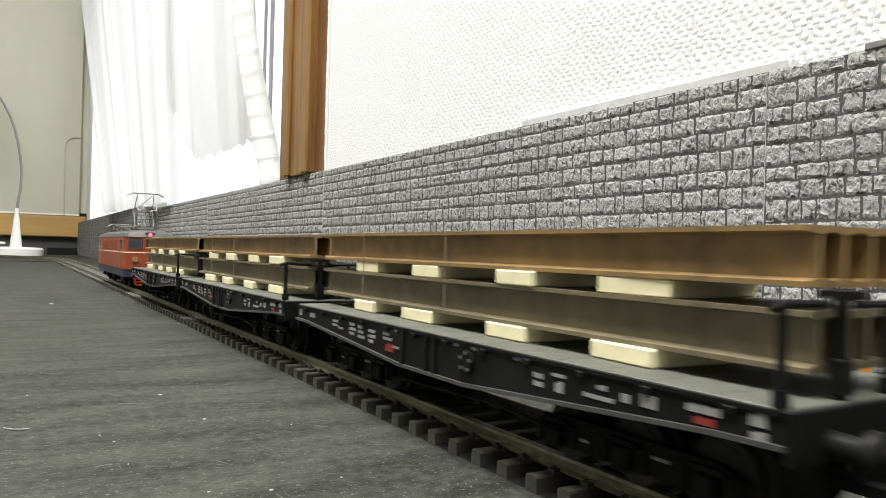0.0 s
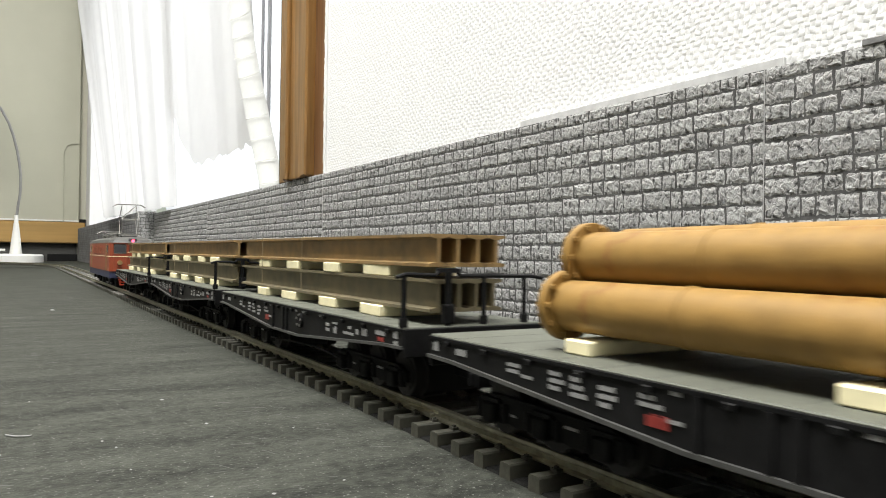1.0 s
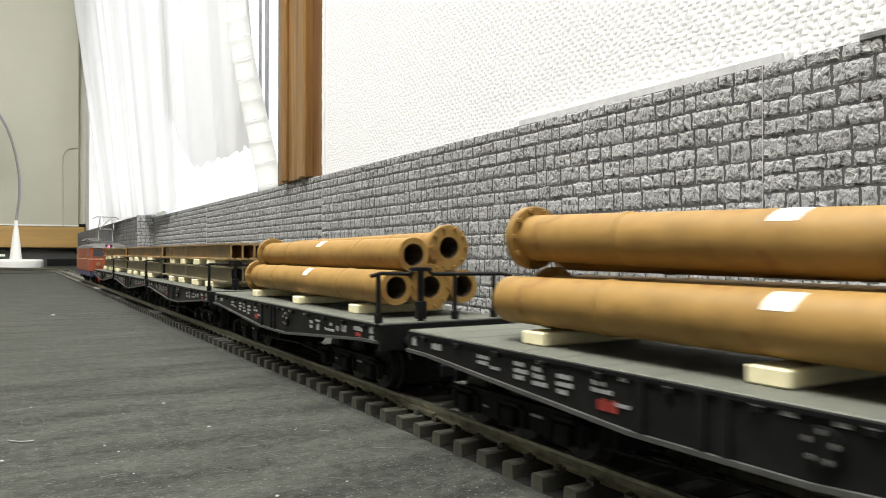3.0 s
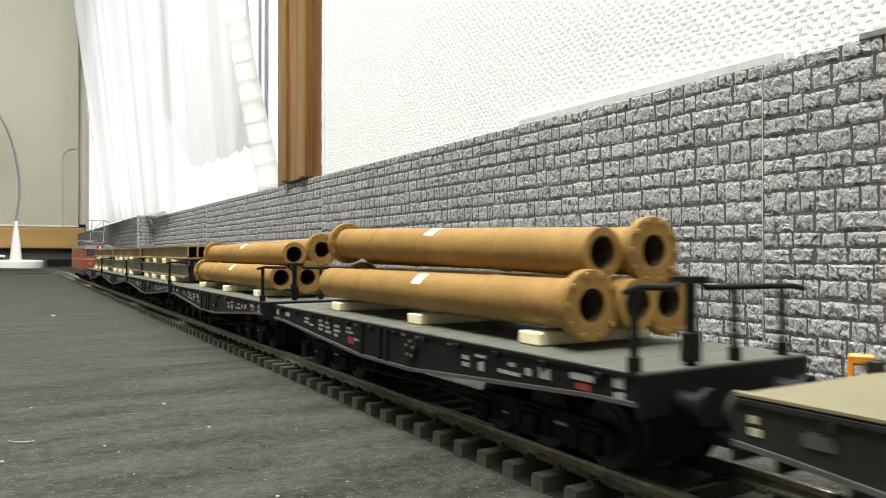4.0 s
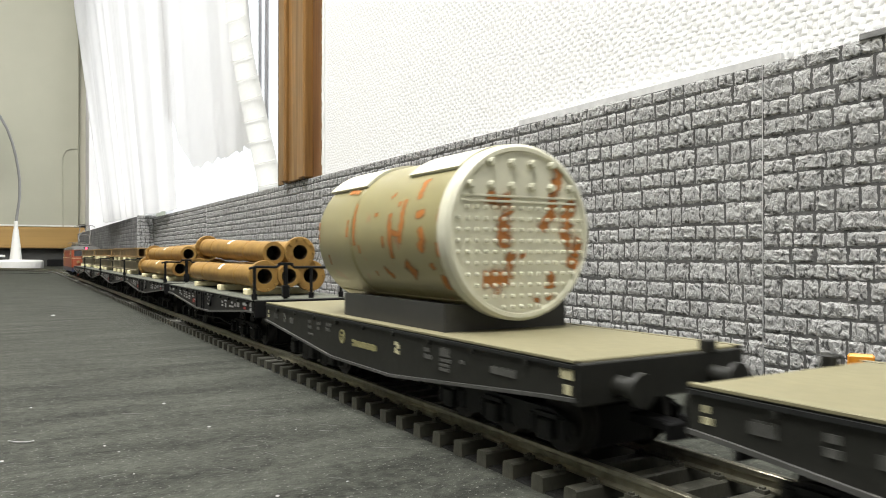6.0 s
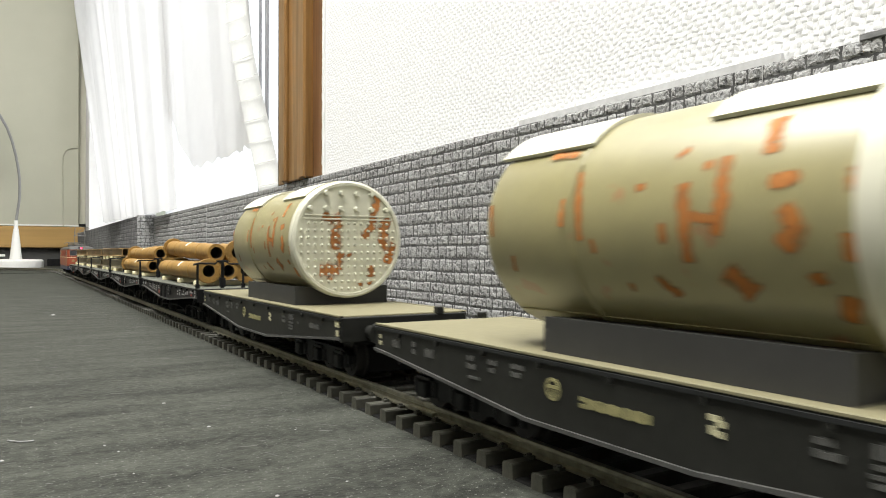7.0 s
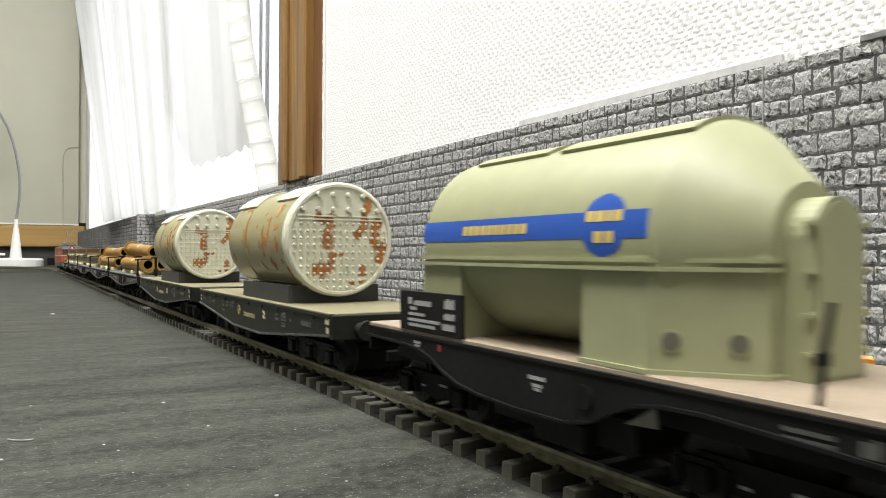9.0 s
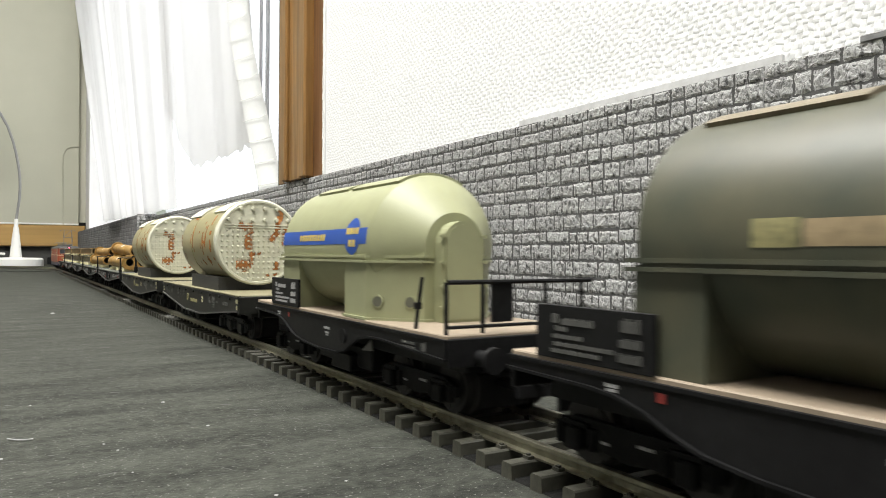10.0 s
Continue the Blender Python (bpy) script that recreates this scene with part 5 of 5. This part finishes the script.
def locomotive():
    lo = thing("locomotive", "orange electric locomotive with grey roof and pantographs", "locomotive")
    L, Wd = 88.0, 16.8

    def shell(inset, front):
        h = L - inset
        return [(-Wd + inset * 0.3, -h + 4.6), (-Wd + 2.2, -h + 1.9), (-5, -h), (5, -h), (Wd - 2.2, -h + 1.9), (Wd - inset * 0.3, -h + 4.6),
                (Wd - inset * 0.3, h - 4.6), (Wd - 2.2, h - 1.9), (5, h), (-5, h), (-Wd + 2.2, h - 1.9), (-Wd + inset * 0.3, h - 4.6)]
    body = part("body", prism(B(), shell(0, 0), 18.6, 41.5, axis="z"), ORANGE, lo, "orange painted body")
    part("underframe", prism(B(), shell(1.0, 0), 13.2, 18.6, axis="z"), NAVY, lo)
    bm = B()
    a, b = shell(0.0, 0), shell(8.0, 0)
    lo_ring = [bm.verts.new((x * 1.01, y * 1.005, 41.5)) for x, y in a]
    mid_ring = [bm.verts.new((x * 0.93, y * 0.985, 44.0)) for x, y in a]
    hi_ring = [bm.verts.new((x * 0.60, y * 0.95, 46.2)) for x, y in a]
    for p, q in ((lo_ring, mid_ring), (mid_ring, hi_ring)):
        for i in range(len(p)):
            j = (i + 1) % len(p)
            bm.faces.new((p[i], p[j], q[j], q[i]))
    bm.faces.new(hi_ring), bm.faces.new(list(reversed(lo_ring)))
    bmesh.ops.recalc_face_normals(bm, faces=bm.faces)
    roof = part("roof", bm, ROOF, lo, "weathered grey roof")
    bm = B()
    prism(bm, [(x * 1.008, y * 1.003) for x, y in shell(0, 0)], 30.2, 30.8, axis="z")
    part("waist_line", bm, TIMBER, body, "pale waist stripe")
    for e in (-1, 1):
        part("cab_window", box(B(), -2.7, 2.7, e * (L + 0.05) - 0.25, e * (L + 0.05) + 0.25, 33.6, 39.8, 0.3), GLASS, body)
        for s in (-1, 1):
            m = pose(s * 9.4, e * (L - 0.9), 36.7, 0, 0, -s * e * 11)
            win_ = part("cab_window", box(B(), -4.2, 4.2, -0.25, 0.25, -3.3, 3.3, 0.5, m=m), GLASS, body)
            part("surround", box(B(), -4.7, 4.7, -0.16, 0.16, -3.8, 3.8, 0.5, m=m), ROOF, win_)
            part("side_window", box(B(), s * (Wd + 0.05) - 0.2, s * (Wd + 0.05) + 0.2, e * (L - 18) - 3, e * (L - 18) + 3, 33.4, 39.6, 0.3), GLASS, body)
            part("door", box(B(), s * (Wd + 0.05) - 0.2, s * (Wd + 0.05) + 0.2, e * (L - 27) - 3, e * (L - 27) + 3, 19.0, 40.0, 0.2), RUST, body)
            part("headlight", cyl(B(), (s * 9.5, e * (L - 2.0), 25.6), (s * 9.5, e * (L + 1.0), 25.6), 1.9, n=16), RUST, body)
        box_ = part("lamp_housing", box(B(), -3.2, 3.2, e * (L - 3) - 2.6, e * (L - 3) + 2.6, 41.6, 45.0, 0.4), GLASS, body)
        part("tail_light" if e < 0 else "lamp_lens", cyl(B(), (0, e * (L - 0.4), 43.2), (0, e * (L + 0.1), 43.2), 1.15, n=14), RED_LIGHT if e < 0 else PAPER, box_)
        bm = B()
        for k in range(5):
            z = 7.5 + 2.0 * k
            box(bm, -11.5 + 0.5 * (4 - k), 11.5 - 0.5 * (4 - k), e * (L - 0.5) - 0.5, e * (L - 0.5) + 0.5, z, z + 1.1, 0.1)
        for x in (-9, -3, 3, 9):
            box(bm, x - 0.5, x + 0.5, e * (L - 0.8) - 0.4, e * (L - 0.8) + 0.4, 7.5, 17)
        part("pilot", bm, RED_ORANGE, lo, "bright red-orange slatted pilot")
        buffers(lo, e * (L + 0.5), 17.2, BLACK)
        coupler(lo, e * L, BLACK_EDGE)
        bogie(lo, e * 48, (-15, 15), 6.6, BLACK_EDGE, 12.2)
    for s in (-1, 1):
        bm = B()
        for i in range(7):
            y = -40 + 13.3 * i
            for k in range(6):
                box(bm, s * (Wd + 0.05) - 0.2, s * (Wd + 0.05) + 0.2, y - 4.5, y + 4.5, 32.4 + k * 1.2, 33.1 + k * 1.2)
        part("louvres", bm, ORANGE, body)
        part("lettering", bars(B(), s * (Wd + 0.05), ((76, 35, 3, 4.5),)), WHITE, body)
    bm = B()
    for y in (-60, -35, -10, 15, 40, 62):
        box(bm, -6, 6, y - 6, y + 6, 45.5, 48.0, 0.6)
    part("roof_boxes", bm, ROOF, roof)
    bm = B()
    for x in (-7.5, 7.5):
        tube(bm, [(x, -52, 49), (x, 56, 49)], 0.4, 6)
        for y in (-50, -25, 0, 25, 50):
            cyl(bm, (x, y, 45), (x, y, 49), 0.9, n=8)
    part("roof_line", bm, STEEL_DULL, roof)

    def panto(y, up):
        bm = B()
        top, mid_, base = (73.0, 61.0, 49.0) if up else (52.4, 51.4, 49.5)
        spread = 9.5 if up else 15
        for x in (-6.5, 6.5):
            box(bm, x - 0.5, x + 0.5, y - 13, y + 13, 48.4, 49.2)
            for d in (-1, 1):
                tube(bm, [(x, y + d * 4, base), (x, y + d * spread, mid_), (x * 0.85, y, top)], 0.3, 6)
        for d in (-1, 1):
            tube(bm, [(-6.5, y + d * spread, mid_), (6.5, y + d * spread, mid_)], 0.28, 6)
            tube(bm, [(-6.5, y + d * spread, mid_), (5.5, y, top)], 0.22, 6)
            box(bm, -7, 7, y + d * 12 - 0.4, y + d * 12 + 0.4, 48.2, 49)
        for d in (-1.6, 1.6):
            tube(bm, [(-12.5, y + d, top - 1.4), (-9, y + d, top + 0.6), (9, y + d, top + 0.6), (12.5, y + d, top - 1.4)], 0.35, 6)
        part("pantograph", bm, STEEL_DULL, lo, "raised pantograph" if up else "lowered pantograph")
    panto(-62, True)
    panto(60, False)
    return lo


add(locomotive(), 639.0, 48)

# ---- small things beside the track ----
bl = thing("orange_clip", "orange plastic clip standing beside the track", "clip", at=(158.5, 91, 0))
bl.rotation_euler = (0, 0, radians(30))
bm = B()
box(bm, -1.2, 1.2, -2.6, -1.1, 0, 14.6, 0.35)
box(bm, -1.2, 1.2, 1.3, 2.6, 0, 14.6, 0.35)
box(bm, -1.2, 1.2, -2.6, 2.6, 12.4, 14.8, 0.5)
box(bm, -1.2, 1.2, -2.6, 2.6, 0, 2.2, 0.35)
part("frame", bm, CABLE_ORANGE, bl)
part("foot", box(B(), -2.6, 2.4, -3.0, -1.4, 0, 1.6, 0.3), CABLE_ORANGE, bl)
carton = thing("carton", "small blue carton with white edges beside the track", "carton", at=(170, 87.5, 0))
part("body", box(B(), -5, 9, -4, 3, 0, 8.2, 0.3), BLUE, carton)
part("lid", box(B(), -5.3, 9.3, -4.3, 3.3, 8.2, 9.6, 0.3), PAPER, carton, "white lid")


def motions():
    times = [i * 0.5 for i in range(21)]
    for ob, mid, half, at in MOVERS:
        rows = []
        for t in times:
            s = mid + SPEED * t
            xa, ya, _ = on_track(s + half)
            xb, yb, _ = on_track(s - half)
            rows.append((t, pose((xa + xb) / 2 * MM, (ya + yb) / 2 * MM, 0, 0, 0, math.degrees(math.atan2(xb - xa, ya - yb))) @ at))
        walk(ob, rows)
    for k, (ws, at, rad) in enumerate(WHEELS):
        rate = -math.degrees(SPEED / rad)
        rows = [(i / 15, pose(at[0] * MM, at[1] * MM, at[2] * MM, (17 * k + rate * i / 15) % 360, 0, 0)) for i in range(151)]
        walk(ws, rows)


motions()
